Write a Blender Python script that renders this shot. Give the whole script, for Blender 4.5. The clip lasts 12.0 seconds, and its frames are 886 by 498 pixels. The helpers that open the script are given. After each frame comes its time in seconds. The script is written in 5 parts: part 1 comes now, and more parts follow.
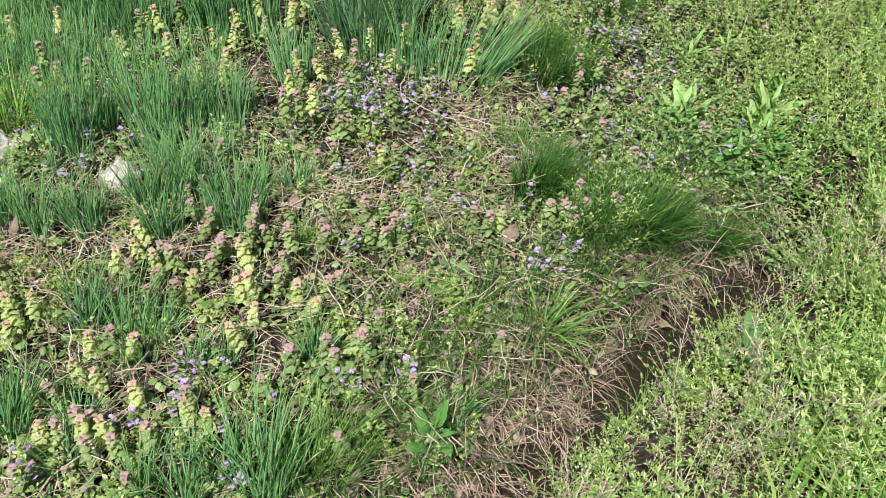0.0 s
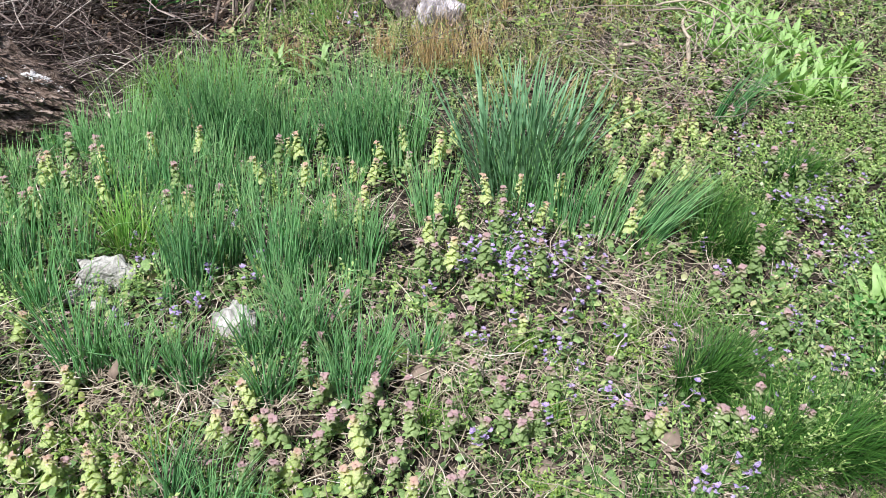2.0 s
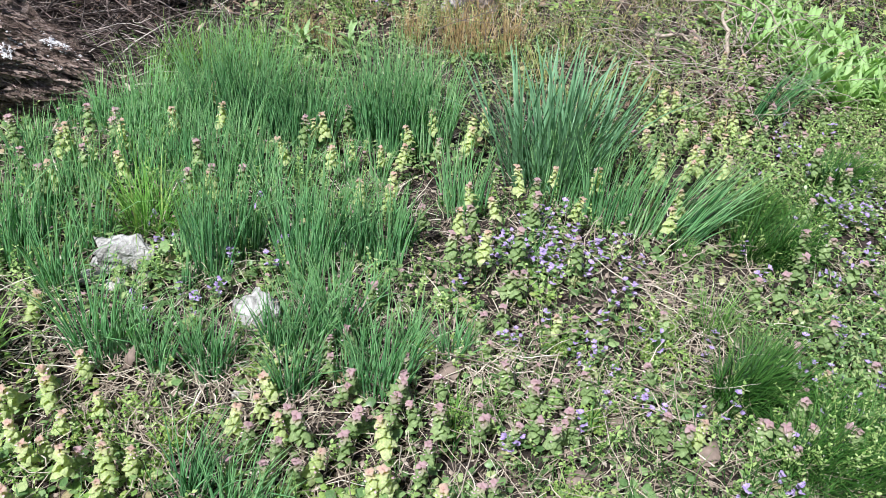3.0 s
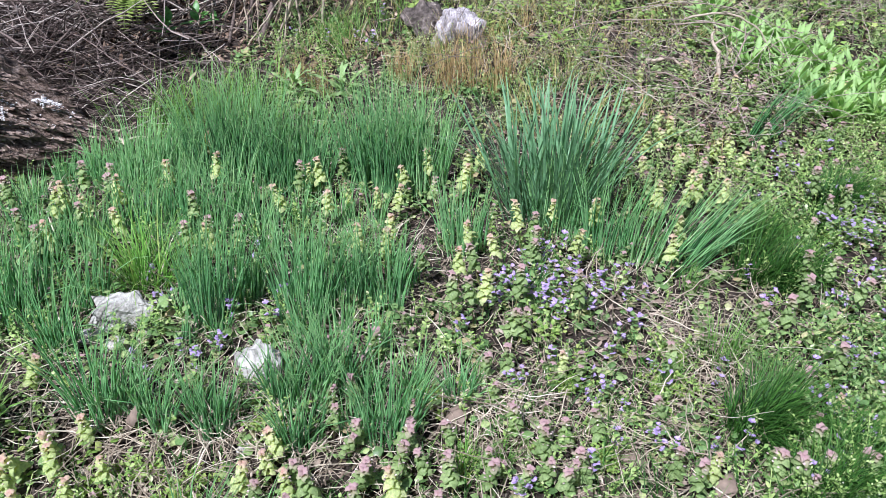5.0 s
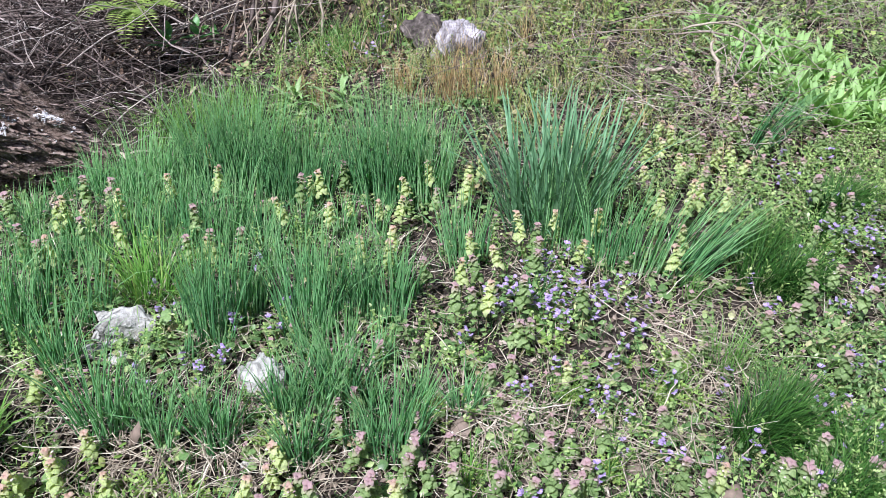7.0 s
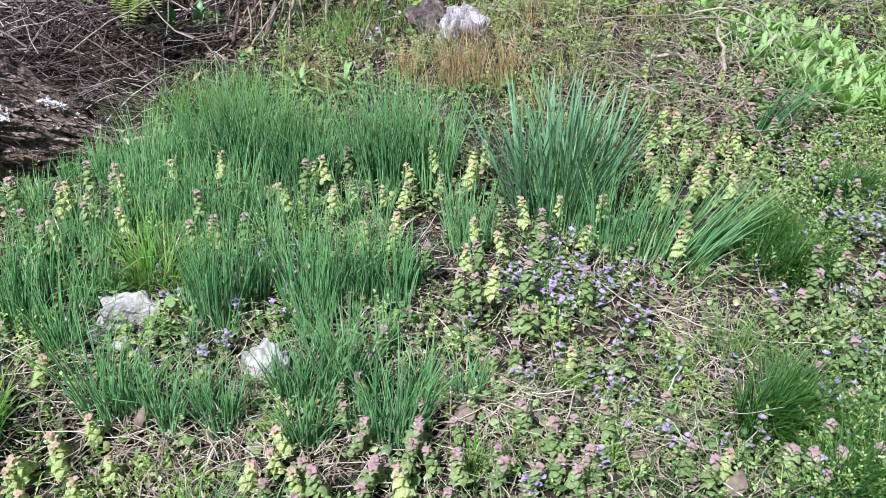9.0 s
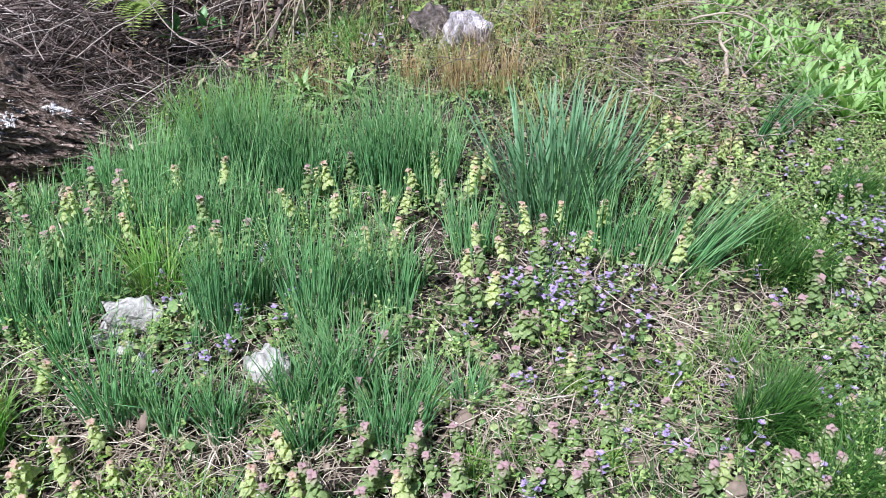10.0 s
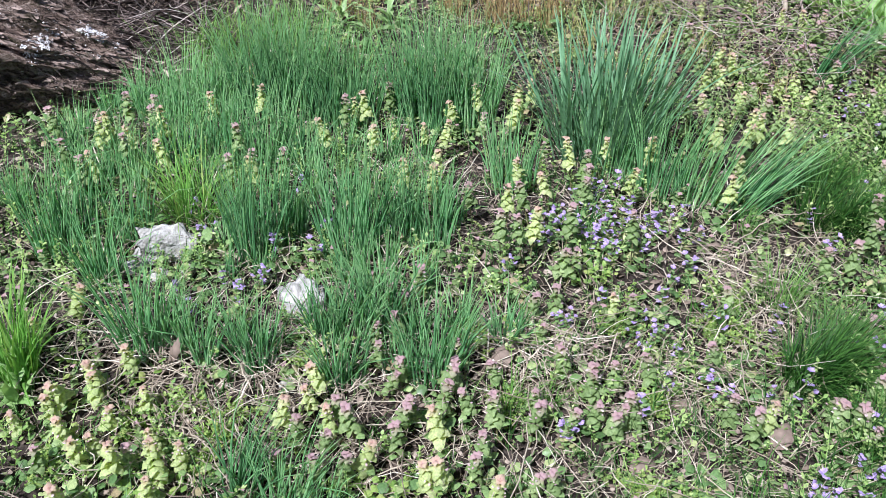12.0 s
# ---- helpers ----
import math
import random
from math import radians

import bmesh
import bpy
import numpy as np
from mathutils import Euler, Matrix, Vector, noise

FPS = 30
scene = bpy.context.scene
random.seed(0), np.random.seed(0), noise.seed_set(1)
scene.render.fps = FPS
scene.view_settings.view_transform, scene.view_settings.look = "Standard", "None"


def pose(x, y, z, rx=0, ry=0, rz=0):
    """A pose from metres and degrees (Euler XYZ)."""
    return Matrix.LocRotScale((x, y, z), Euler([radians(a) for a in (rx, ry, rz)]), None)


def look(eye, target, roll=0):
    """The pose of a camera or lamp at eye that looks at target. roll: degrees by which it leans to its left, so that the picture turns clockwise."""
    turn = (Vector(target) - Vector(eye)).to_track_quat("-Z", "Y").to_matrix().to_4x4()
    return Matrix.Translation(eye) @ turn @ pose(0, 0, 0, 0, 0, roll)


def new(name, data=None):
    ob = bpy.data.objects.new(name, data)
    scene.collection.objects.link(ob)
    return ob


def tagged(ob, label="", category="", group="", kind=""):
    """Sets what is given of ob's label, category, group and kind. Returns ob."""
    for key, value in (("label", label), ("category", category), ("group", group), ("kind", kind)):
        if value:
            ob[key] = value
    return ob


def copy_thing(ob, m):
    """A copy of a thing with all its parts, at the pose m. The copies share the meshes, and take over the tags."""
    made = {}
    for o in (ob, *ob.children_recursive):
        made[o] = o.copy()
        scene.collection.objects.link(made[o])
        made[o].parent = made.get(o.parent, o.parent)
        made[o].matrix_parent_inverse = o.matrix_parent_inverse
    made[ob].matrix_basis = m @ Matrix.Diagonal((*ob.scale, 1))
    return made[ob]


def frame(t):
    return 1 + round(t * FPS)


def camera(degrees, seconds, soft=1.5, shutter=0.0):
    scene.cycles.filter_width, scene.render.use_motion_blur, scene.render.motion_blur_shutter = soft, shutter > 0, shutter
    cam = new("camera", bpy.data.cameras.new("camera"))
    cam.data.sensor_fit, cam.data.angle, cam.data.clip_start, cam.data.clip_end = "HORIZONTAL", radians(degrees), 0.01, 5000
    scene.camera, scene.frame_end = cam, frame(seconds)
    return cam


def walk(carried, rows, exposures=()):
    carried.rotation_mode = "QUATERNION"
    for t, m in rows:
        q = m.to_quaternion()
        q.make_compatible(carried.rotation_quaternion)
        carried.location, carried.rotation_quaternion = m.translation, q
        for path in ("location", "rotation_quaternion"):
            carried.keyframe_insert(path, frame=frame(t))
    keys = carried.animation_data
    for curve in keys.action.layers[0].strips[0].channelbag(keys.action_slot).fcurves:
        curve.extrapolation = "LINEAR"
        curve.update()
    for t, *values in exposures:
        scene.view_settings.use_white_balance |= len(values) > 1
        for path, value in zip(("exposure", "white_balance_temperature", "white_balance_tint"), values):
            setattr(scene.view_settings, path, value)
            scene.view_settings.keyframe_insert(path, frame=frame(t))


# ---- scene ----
cam = camera(55.0, 12.0, 0.85)
PATH = [
    (0, (0.041, -0.047, 1.348), (0.038, 1.487, 0.064), 1.3),
    (0.5, (-0.014, 0.047, 1.349), (-0.053, 1.651, 0.155), 2.4),
    (1, (-0.005, 0.141, 1.335), (-0.154, 1.792, 0.216), 3.2),
    (1.5, (0.008, 0.214, 1.333), (-0.261, 1.869, 0.244), 1.8),
    (2, (-0.051, 0.285, 1.307), (-0.342, 1.934, 0.213), 1.3),
    (2.5, (-0.117, 0.338, 1.289), (-0.425, 1.968, 0.172), 2.0),
    (3, (-0.134, 0.357, 1.278), (-0.427, 1.982, 0.149), 3.6),
    (3.2, (-0.134, 0.358, 1.293), (-0.419, 1.99, 0.173), 3.9),
    (5, (-0.13, 0.391, 1.292), (-0.442, 2.049, 0.218), 0.3),
    (5.5, (-0.132, 0.398, 1.287), (-0.453, 2.052, 0.209), -0.3),
    (6, (-0.134, 0.393, 1.292), (-0.451, 2.056, 0.227), 0.0),
    (6.5, (-0.139, 0.391, 1.297), (-0.451, 2.062, 0.243), 0.2),
    (7, (-0.137, 0.393, 1.294), (-0.451, 2.063, 0.241), -0.2),
    (7.5, (-0.134, 0.396, 1.289), (-0.462, 2.059, 0.226), -0.0),
    (7.7, (-0.14, 0.399, 1.285), (-0.474, 2.057, 0.217), 0.2),
    (9.5, (-0.133, 0.392, 1.287), (-0.451, 2.047, 0.211), -0.4),
    (10, (-0.123, 0.392, 1.295), (-0.46, 2.048, 0.225), -0.6),
    (10.5, (-0.126, 0.392, 1.294), (-0.467, 2.049, 0.226), -0.4),
    (11, (-0.127, 0.408, 1.259), (-0.489, 2.037, 0.157), -0.9),
    (11.5, (-0.137, 0.421, 1.24), (-0.519, 2.008, 0.085), -1.0),
    (12, (-0.146, 0.425, 1.242), (-0.543, 1.992, 0.064), -0.6),
]
walk(cam, [(t, look(eye, target, roll)) for t, eye, target, roll in PATH], [(0.0, 0.42, 6540, 10), (1.5, 0.5, 6180, 12), (3.0, 0.5, 5820, 12.5), (5.0, 0.5, 5620, 15.5), (12.0, 0.5, 5620, 15.5)])

# ---- world, sun, exposure ----
world = bpy.data.worlds.new("World")
scene.world = world
world.use_nodes = True
wn = world.node_tree.nodes
sky = wn.new("ShaderNodeTexSky")
sky.sky_type = "NISHITA"
sky.sun_disc = False
SUN_UP, SUN_AZ = 56.0, 200.0          # degrees: height, and bearing clockwise from +y
sky.sun_elevation, sky.sun_rotation = radians(SUN_UP), radians(SUN_AZ)
sky.air_density, sky.dust_density, sky.ozone_density = 1.0, 2.5, 1.0
world.node_tree.links.new(sky.outputs[0], wn["Background"].inputs[0])
wn["Background"].inputs[1].default_value = 0.062
sun = new("sun", bpy.data.lights.new("sun", "SUN"))
sun.data.energy, sun.data.angle, sun.data.color = 5.4, radians(1.2), (1.0, 0.97, 0.92)
az, up = radians(SUN_AZ), radians(SUN_UP)
sun.matrix_world = look((math.sin(az) * math.cos(up) * 20, math.cos(az) * math.cos(up) * 20, math.sin(up) * 20), (0, 0, 0))

# ---- materials ----


def mat_nodes(name):
    m = bpy.data.materials.new(name)
    m.use_nodes = True
    nt = m.node_tree
    return m, nt.nodes, nt.links, nt.nodes["Principled BSDF"], nt.nodes["Material Output"]


def ramp_of(nodes, stops):
    r = nodes.new("ShaderNodeValToRGB")
    els = r.color_ramp.elements
    while len(els) < len(stops):
        els.new(0.5)
    for e, (p, c) in zip(els, stops):
        e.position, e.color = p, (*c, 1)
    return r


def mixer(nodes, links, kind, fac, a, b):
    m = nodes.new("ShaderNodeMix")
    m.data_type, m.blend_type = "RGBA", kind
    for sock, v in ((m.inputs[0], fac), (m.inputs[6], a), (m.inputs[7], b)):
        if isinstance(v, (int, float)):
            sock.default_value = v
        elif isinstance(v, tuple):
            sock.default_value = (*v, 1)
        else:
            links.new(v, sock)
    return m.outputs[2]


def plant_mat(name, stops, tip=None, tip_range=(0.6, 1.0), rough=0.45, glow=0.3, grain=180.0, by_object=False, spots=None):
    """Leaf tissue: a colour by chance for each leaf, streaks, a tip colour along the blade, light passing through."""
    m, nodes, links, bsdf, out = mat_nodes(name)
    geo = nodes.new("ShaderNodeNewGeometry")
    chance = geo.outputs["Random Per Island"]
    if by_object:
        info = nodes.new("ShaderNodeObjectInfo")
        add = nodes.new("ShaderNodeMath")
        add.operation = "ADD"
        links.new(chance, add.inputs[0])
        links.new(info.outputs["Random"], add.inputs[1])
        half = nodes.new("ShaderNodeMath")
        half.operation = "MULTIPLY"
        half.inputs[1].default_value = 0.5
        links.new(add.outputs[0], half.inputs[0])
        chance = half.outputs[0]
    r = ramp_of(nodes, stops)
    links.new(chance, r.inputs[0])
    col = r.outputs[0]
    coord = nodes.new("ShaderNodeTexCoord")
    nz = nodes.new("ShaderNodeTexNoise")
    nz.inputs["Scale"].default_value, nz.inputs["Detail"].default_value = grain, 3
    links.new(coord.outputs["Object"], nz.inputs["Vector"])
    shade = ramp_of(nodes, [(0.3, (0.72, 0.74, 0.7)), (0.7, (1.2, 1.2, 1.15))])
    links.new(nz.outputs[0], shade.inputs[0])
    col = mixer(nodes, links, "MULTIPLY", 1.0, col, shade.outputs[0])
    if tip:
        at = nodes.new("ShaderNodeAttribute")
        at.attribute_name = "tone"
        fit_range = nodes.new("ShaderNodeMapRange")
        fit_range.inputs[1].default_value, fit_range.inputs[2].default_value = tip_range
        links.new(at.outputs["Fac"], fit_range.inputs[0])
        col = mixer(nodes, links, "MIX", fit_range.outputs[0], col, tip)
    if spots:
        nz2 = nodes.new("ShaderNodeTexNoise")
        nz2.inputs["Scale"].default_value, nz2.inputs["Detail"].default_value = 14.0, 2
        links.new(coord.outputs["Object"], nz2.inputs["Vector"])
        s = ramp_of(nodes, [(0.56, (0, 0, 0)), (0.7, (1, 1, 1))])
        links.new(nz2.outputs[0], s.inputs[0])
        col = mixer(nodes, links, "MIX", s.outputs[0], col, spots)
    links.new(col, bsdf.inputs["Base Color"])
    bsdf.inputs["Roughness"].default_value = rough
    bsdf.inputs["Specular IOR Level"].default_value = 0.35
    if glow:
        tr = nodes.new("ShaderNodeBsdfTranslucent")
        links.new(mixer(nodes, links, "MULTIPLY", 1.0, col, (1.25, 1.3, 0.7)), tr.inputs[0])
        mx = nodes.new("ShaderNodeMixShader")
        mx.inputs[0].default_value = glow
        links.new(bsdf.outputs[0], mx.inputs[1])
        links.new(tr.outputs[0], mx.inputs[2])
        links.new(mx.outputs[0], out.inputs[0])
    return m


def rough_mat(name, stops, scale=20.0, detail=6, rough=0.9, bump=0.5, bump_scale=None, dist=0.01, stretch=(1, 1, 1), by_island=False, patches=None):
    """Soil, stone, bark, litter: mottled colour at two scales with relief."""
    m, nodes, links, bsdf, out = mat_nodes(name)
    coord = nodes.new("ShaderNodeTexCoord")
    mp = nodes.new("ShaderNodeMapping")
    mp.inputs["Scale"].default_value = stretch
    links.new(coord.outputs["Object"], mp.inputs[0])
    nz = nodes.new("ShaderNodeTexNoise")
    nz.inputs["Scale"].default_value, nz.inputs["Detail"].default_value, nz.inputs["Roughness"].default_value = scale, detail, 0.65
    links.new(mp.outputs[0], nz.inputs["Vector"])
    r = ramp_of(nodes, stops)
    fac = nz.outputs[0]
    if by_island:
        geo = nodes.new("ShaderNodeNewGeometry")
        fac = geo.outputs["Random Per Island"]
    links.new(fac, r.inputs[0])
    col = r.outputs[0]
    fine = nodes.new("ShaderNodeTexNoise")
    fine.inputs["Scale"].default_value, fine.inputs["Detail"].default_value = (bump_scale or scale * 6), 4
    links.new(mp.outputs[0], fine.inputs["Vector"])
    sh = ramp_of(nodes, [(0.3, (0.62, 0.6, 0.58)), (0.7, (1.3, 1.3, 1.3))])
    links.new(fine.outputs[0], sh.inputs[0])
    col = mixer(nodes, links, "MULTIPLY", 1.0, col, sh.outputs[0])
    if patches:
        pscale, lo, hi, pc = patches
        pn = nodes.new("ShaderNodeTexNoise")
        pn.inputs["Scale"].default_value, pn.inputs["Detail"].default_value = pscale, 5
        links.new(coord.outputs["Object"], pn.inputs["Vector"])
        pr = ramp_of(nodes, [(lo, (0, 0, 0)), (hi, (1, 1, 1))])
        links.new(pn.outputs[0], pr.inputs[0])
        col = mixer(nodes, links, "MIX", pr.outputs[0], col, pc)
    links.new(col, bsdf.inputs["Base Color"])
    bsdf.inputs["Roughness"].default_value = rough
    bsdf.inputs["Specular IOR Level"].default_value = 0.2
    bp = nodes.new("ShaderNodeBump")
    bp.inputs["Strength"].default_value, bp.inputs["Distance"].default_value = bump, dist
    links.new(fine.outputs[0], bp.inputs["Height"])
    links.new(bp.outputs[0], bsdf.inputs["Normal"])
    return m


M_SOIL = rough_mat("soil", [(0.3, (0.017, 0.013, 0.011)), (0.5, (0.043, 0.033, 0.027)), (0.72, (0.1, 0.08, 0.067))], 14, 8, 0.95, 1.0, 90, 0.02)
M_ONION = plant_mat("onion_leaf", [(0.1, (0.1, 0.26, 0.11)), (0.4, (0.195, 0.445, 0.19)), (0.72, (0.33, 0.595, 0.29)), (0.95, (0.55, 0.73, 0.44))], (0.4, 0.61, 0.27), (0.5, 1.2), 0.36, 0.42, 60, True)
M_IRIS = plant_mat("sword_leaf", [(0, (0.08, 0.2, 0.105)), (0.6, (0.165, 0.32, 0.17)), (1, (0.32, 0.47, 0.28))], (0.29, 0.45, 0.24), (0.8, 1.3), 0.45, 0.25, 60)
M_TURF = plant_mat("dark_grass", [(0, (0.013, 0.052, 0.008)), (0.6, (0.028, 0.1, 0.012)), (0.92, (0.065, 0.18, 0.025)), (1, (0.26, 0.36, 0.12))], (0.1, 0.22, 0.03), (0.55, 1.3), 0.6, 0.18, 60)
M_WEEP = plant_mat("yellow_grass", [(0, (0.11, 0.27, 0.045)), (0.7, (0.2, 0.4, 0.08)), (1, (0.38, 0.5, 0.15))], (0.26, 0.42, 0.09), (0.6, 1.3), 0.4, 0.35, 60)
M_NET_GREEN = plant_mat("nettle_green", [(0, (0.17, 0.25, 0.09)), (0.6, (0.29, 0.385, 0.165)), (1, (0.45, 0.53, 0.27))], (0.5, 0.33, 0.35), (0.84, 1.02), 0.6, 0.4, 220, True)
M_NET_YELLOW = plant_mat("nettle_yellow", [(0, (0.43, 0.51, 0.22)), (0.6, (0.57, 0.63, 0.32)), (1, (0.72, 0.74, 0.46))], (0.64, 0.43, 0.38), (0.89, 1.03), 0.6, 0.48, 220, True)
M_NET_STEM = plant_mat("nettle_stem", [(0, (0.16, 0.1, 0.07)), (1, (0.22, 0.24, 0.09))], None, (0, 1), 0.5, 0.1)
M_PINK = plant_mat("pink_petals", [(0, (0.45, 0.27, 0.34)), (0.6, (0.62, 0.44, 0.51)), (1, (0.8, 0.67, 0.71))], None, (0, 1), 0.6, 0.35)
M_VIOLET = plant_mat("violet_petals", [(0, (0.34, 0.22, 0.56)), (0.6, (0.47, 0.34, 0.71)), (1, (0.64, 0.52, 0.84))], (0.72, 0.64, 0.9), (0.85, 1.25), 0.6, 0.35)
M_IVY = plant_mat("ivy_leaf", [(0, (0.1, 0.18, 0.065)), (0.4, (0.165, 0.28, 0.1)), (0.7, (0.28, 0.39, 0.16)), (0.9, (0.42, 0.49, 0.22)), (1, (0.42, 0.32, 0.2))], (0.22, 0.33, 0.13), (0.7, 1.3), 0.4, 0.3, 220)
M_CRESS = plant_mat("chickweed_leaf", [(0, (0.13, 0.25, 0.06)), (0.5, (0.29, 0.42, 0.125)), (0.9, (0.46, 0.57, 0.23)), (1, (0.66, 0.7, 0.42))], (0.44, 0.53, 0.2), (0.6, 1.3), 0.42, 0.3, 220)
M_LIME = plant_mat("lime_leaf", [(0, (0.18, 0.3, 0.07)), (0.6, (0.29, 0.42, 0.11)), (1, (0.42, 0.47, 0.16))], None, (0, 1), 0.5, 0.35, 220)
M_LUSH = plant_mat("lush_leaf", [(0, (0.19, 0.35, 0.1)), (0.6, (0.32, 0.49, 0.175)), (1, (0.48, 0.62, 0.29))], (0.4, 0.56, 0.24), (0.5, 1.2), 0.5, 0.4, 40, True)
M_DOCK = plant_mat("dock_leaf", [(0, (0.07, 0.2, 0.05)), (1, (0.14, 0.32, 0.09))], (0.2, 0.36, 0.1), (0.6, 1.3), 0.4, 0.3, 60)
M_STRAW = plant_mat("straw", [(0, (0.17, 0.13, 0.1)), (0.5, (0.36, 0.29, 0.23)), (0.85, (0.55, 0.47, 0.38)), (1, (0.7, 0.63, 0.54))], None, (0, 1), 0.6, 0.1, 90)
M_FERN = plant_mat("fern_leaf", [(0, (0.15, 0.22, 0.05)), (0.6, (0.25, 0.34, 0.08)), (1, (0.38, 0.44, 0.14))], None, (0, 1), 0.5, 0.3, 90)
M_BLADE = plant_mat("green_blade", [(0, (0.1, 0.24, 0.05)), (0.6, (0.19, 0.37, 0.09)), (1, (0.32, 0.48, 0.16))], (0.28, 0.42, 0.12), (0.6, 1.3), 0.4, 0.35, 60)
M_GOLD = plant_mat("golden_straw", [(0, (0.34, 0.22, 0.1)), (0.6, (0.5, 0.36, 0.18)), (1, (0.62, 0.5, 0.28))], None, (0, 1), 0.7, 0.2, 90)
M_DEAD = plant_mat("dead_leaf", [(0, (0.08, 0.055, 0.044)), (0.5, (0.19, 0.138, 0.112)), (0.85, (0.36, 0.28, 0.235)), (1, (0.56, 0.47, 0.41))], None, (0, 1), 0.75, 0.12, 70)
M_TWIG = rough_mat("twig_bark", [(0, (0.035, 0.025, 0.021)), (0.45, (0.1, 0.075, 0.066)), (0.7, (0.21, 0.168, 0.15)), (0.88, (0.42, 0.36, 0.325)), (1, (0.58, 0.51, 0.46))], 30, 3, 0.85, 0.4, 200, 0.002, (1, 1, 1), True)
M_STONE = rough_mat("pale_stone", [(0.3, (0.24, 0.23, 0.2)), (0.5, (0.42, 0.41, 0.38)), (0.7, (0.6, 0.59, 0.56))], 14, 8, 0.9, 0.9, 90, 0.008, (1, 1, 1), False, (22, 0.54, 0.7, (0.17, 0.17, 0.12)))
M_ROCK = rough_mat("grey_rock", [(0.34, (0.16, 0.14, 0.145)), (0.52, (0.4, 0.37, 0.385)), (0.68, (0.68, 0.64, 0.67))], 9, 8, 0.9, 0.9, 70, 0.012, (2.5, 2.5, 0.7), False, (5.0, 0.56, 0.66, (0.16, 0.13, 0.12)))
# brownish stone with the shade of the rock's left face put into its colour
M_SHADEROCK = rough_mat("shaded_rock_face", [(0.34, (0.05, 0.042, 0.038)), (0.52, (0.12, 0.1, 0.09)), (0.68, (0.26, 0.22, 0.2))], 9, 8, 0.9, 0.9, 70, 0.012)
M_BARK = rough_mat("bark", [(0.3, (0.035, 0.024, 0.018)), (0.48, (0.27, 0.195, 0.155)), (0.64, (0.56, 0.45, 0.39))], 26, 10, 0.95, 1.0, 110, 0.05, (1.1, 2.2, 2.2), False, (7, 0.56, 0.68, (0.075, 0.065, 0.03)))
M_LICHEN = rough_mat("lichen", [(0.3, (0.42, 0.41, 0.4)), (0.6, (0.72, 0.7, 0.69))], 60, 5, 0.95, 0.8, 180, 0.004)
M_OLIVE = plant_mat("olive_grass", [(0, (0.16, 0.24, 0.06)), (0.4, (0.3, 0.34, 0.1)), (0.75, (0.46, 0.38, 0.17)), (1, (0.6, 0.48, 0.27))], None, (0, 1), 0.5, 0.3, 60)
M_RUST = plant_mat("rusty_leaf", [(0, (0.07, 0.042, 0.032)), (0.5, (0.19, 0.12, 0.09)), (0.9, (0.36, 0.25, 0.19)), (1, (0.52, 0.4, 0.32))], None, (0, 1), 0.75, 0.12, 70)
M_WAN = plant_mat("pale_green_leaf", [(0, (0.2, 0.34, 0.12)), (1, (0.36, 0.5, 0.22))], (0.4, 0.54, 0.26), (0.5, 1.3), 0.42, 0.35, 60)
M_HUSK = plant_mat("bank_straw", [(0, (0.1, 0.07, 0.052)), (0.5, (0.27, 0.2, 0.16)), (0.85, (0.49, 0.38, 0.32)), (1, (0.68, 0.58, 0.5))], None, (0, 1), 0.65, 0.1, 90)
M_FLAKE = rough_mat("bark_flake", [(0, (0.06, 0.042, 0.034)), (0.6, (0.17, 0.125, 0.1)), (1, (0.36, 0.28, 0.24))], 30, 4, 0.95, 0.6, 160, 0.004, (1, 1, 1), True)
M_BANK = plant_mat("bank_leaf", [(0, (0.17, 0.26, 0.1)), (0.4, (0.3, 0.4, 0.18)), (0.75, (0.45, 0.52, 0.28)), (1, (0.6, 0.55, 0.36))], (0.4, 0.48, 0.24), (0.7, 1.3), 0.45, 0.35, 220)
M_BUD = plant_mat("white_petals", [(0, (0.7, 0.72, 0.62)), (1, (0.82, 0.82, 0.78))], None, (0, 1), 0.6, 0.2)

m_water, nodes_w, links_w, bsdf_w, _ = mat_nodes("ditch_water")
bsdf_w.inputs["Base Color"].default_value = (0.025, 0.02, 0.014, 1)
bsdf_w.inputs["Roughness"].default_value = 0.08
wz = nodes_w.new("ShaderNodeTexNoise")
wz.inputs["Scale"].default_value = 25
wb = nodes_w.new("ShaderNodeBump")
wb.inputs["Strength"].default_value, wb.inputs["Distance"].default_value = 0.15, 0.01
links_w.new(wz.outputs[0], wb.inputs["Height"])
links_w.new(wb.outputs[0], bsdf_w.inputs["Normal"])

# ---- mesh tools ----
rng = np.random.default_rng(7)


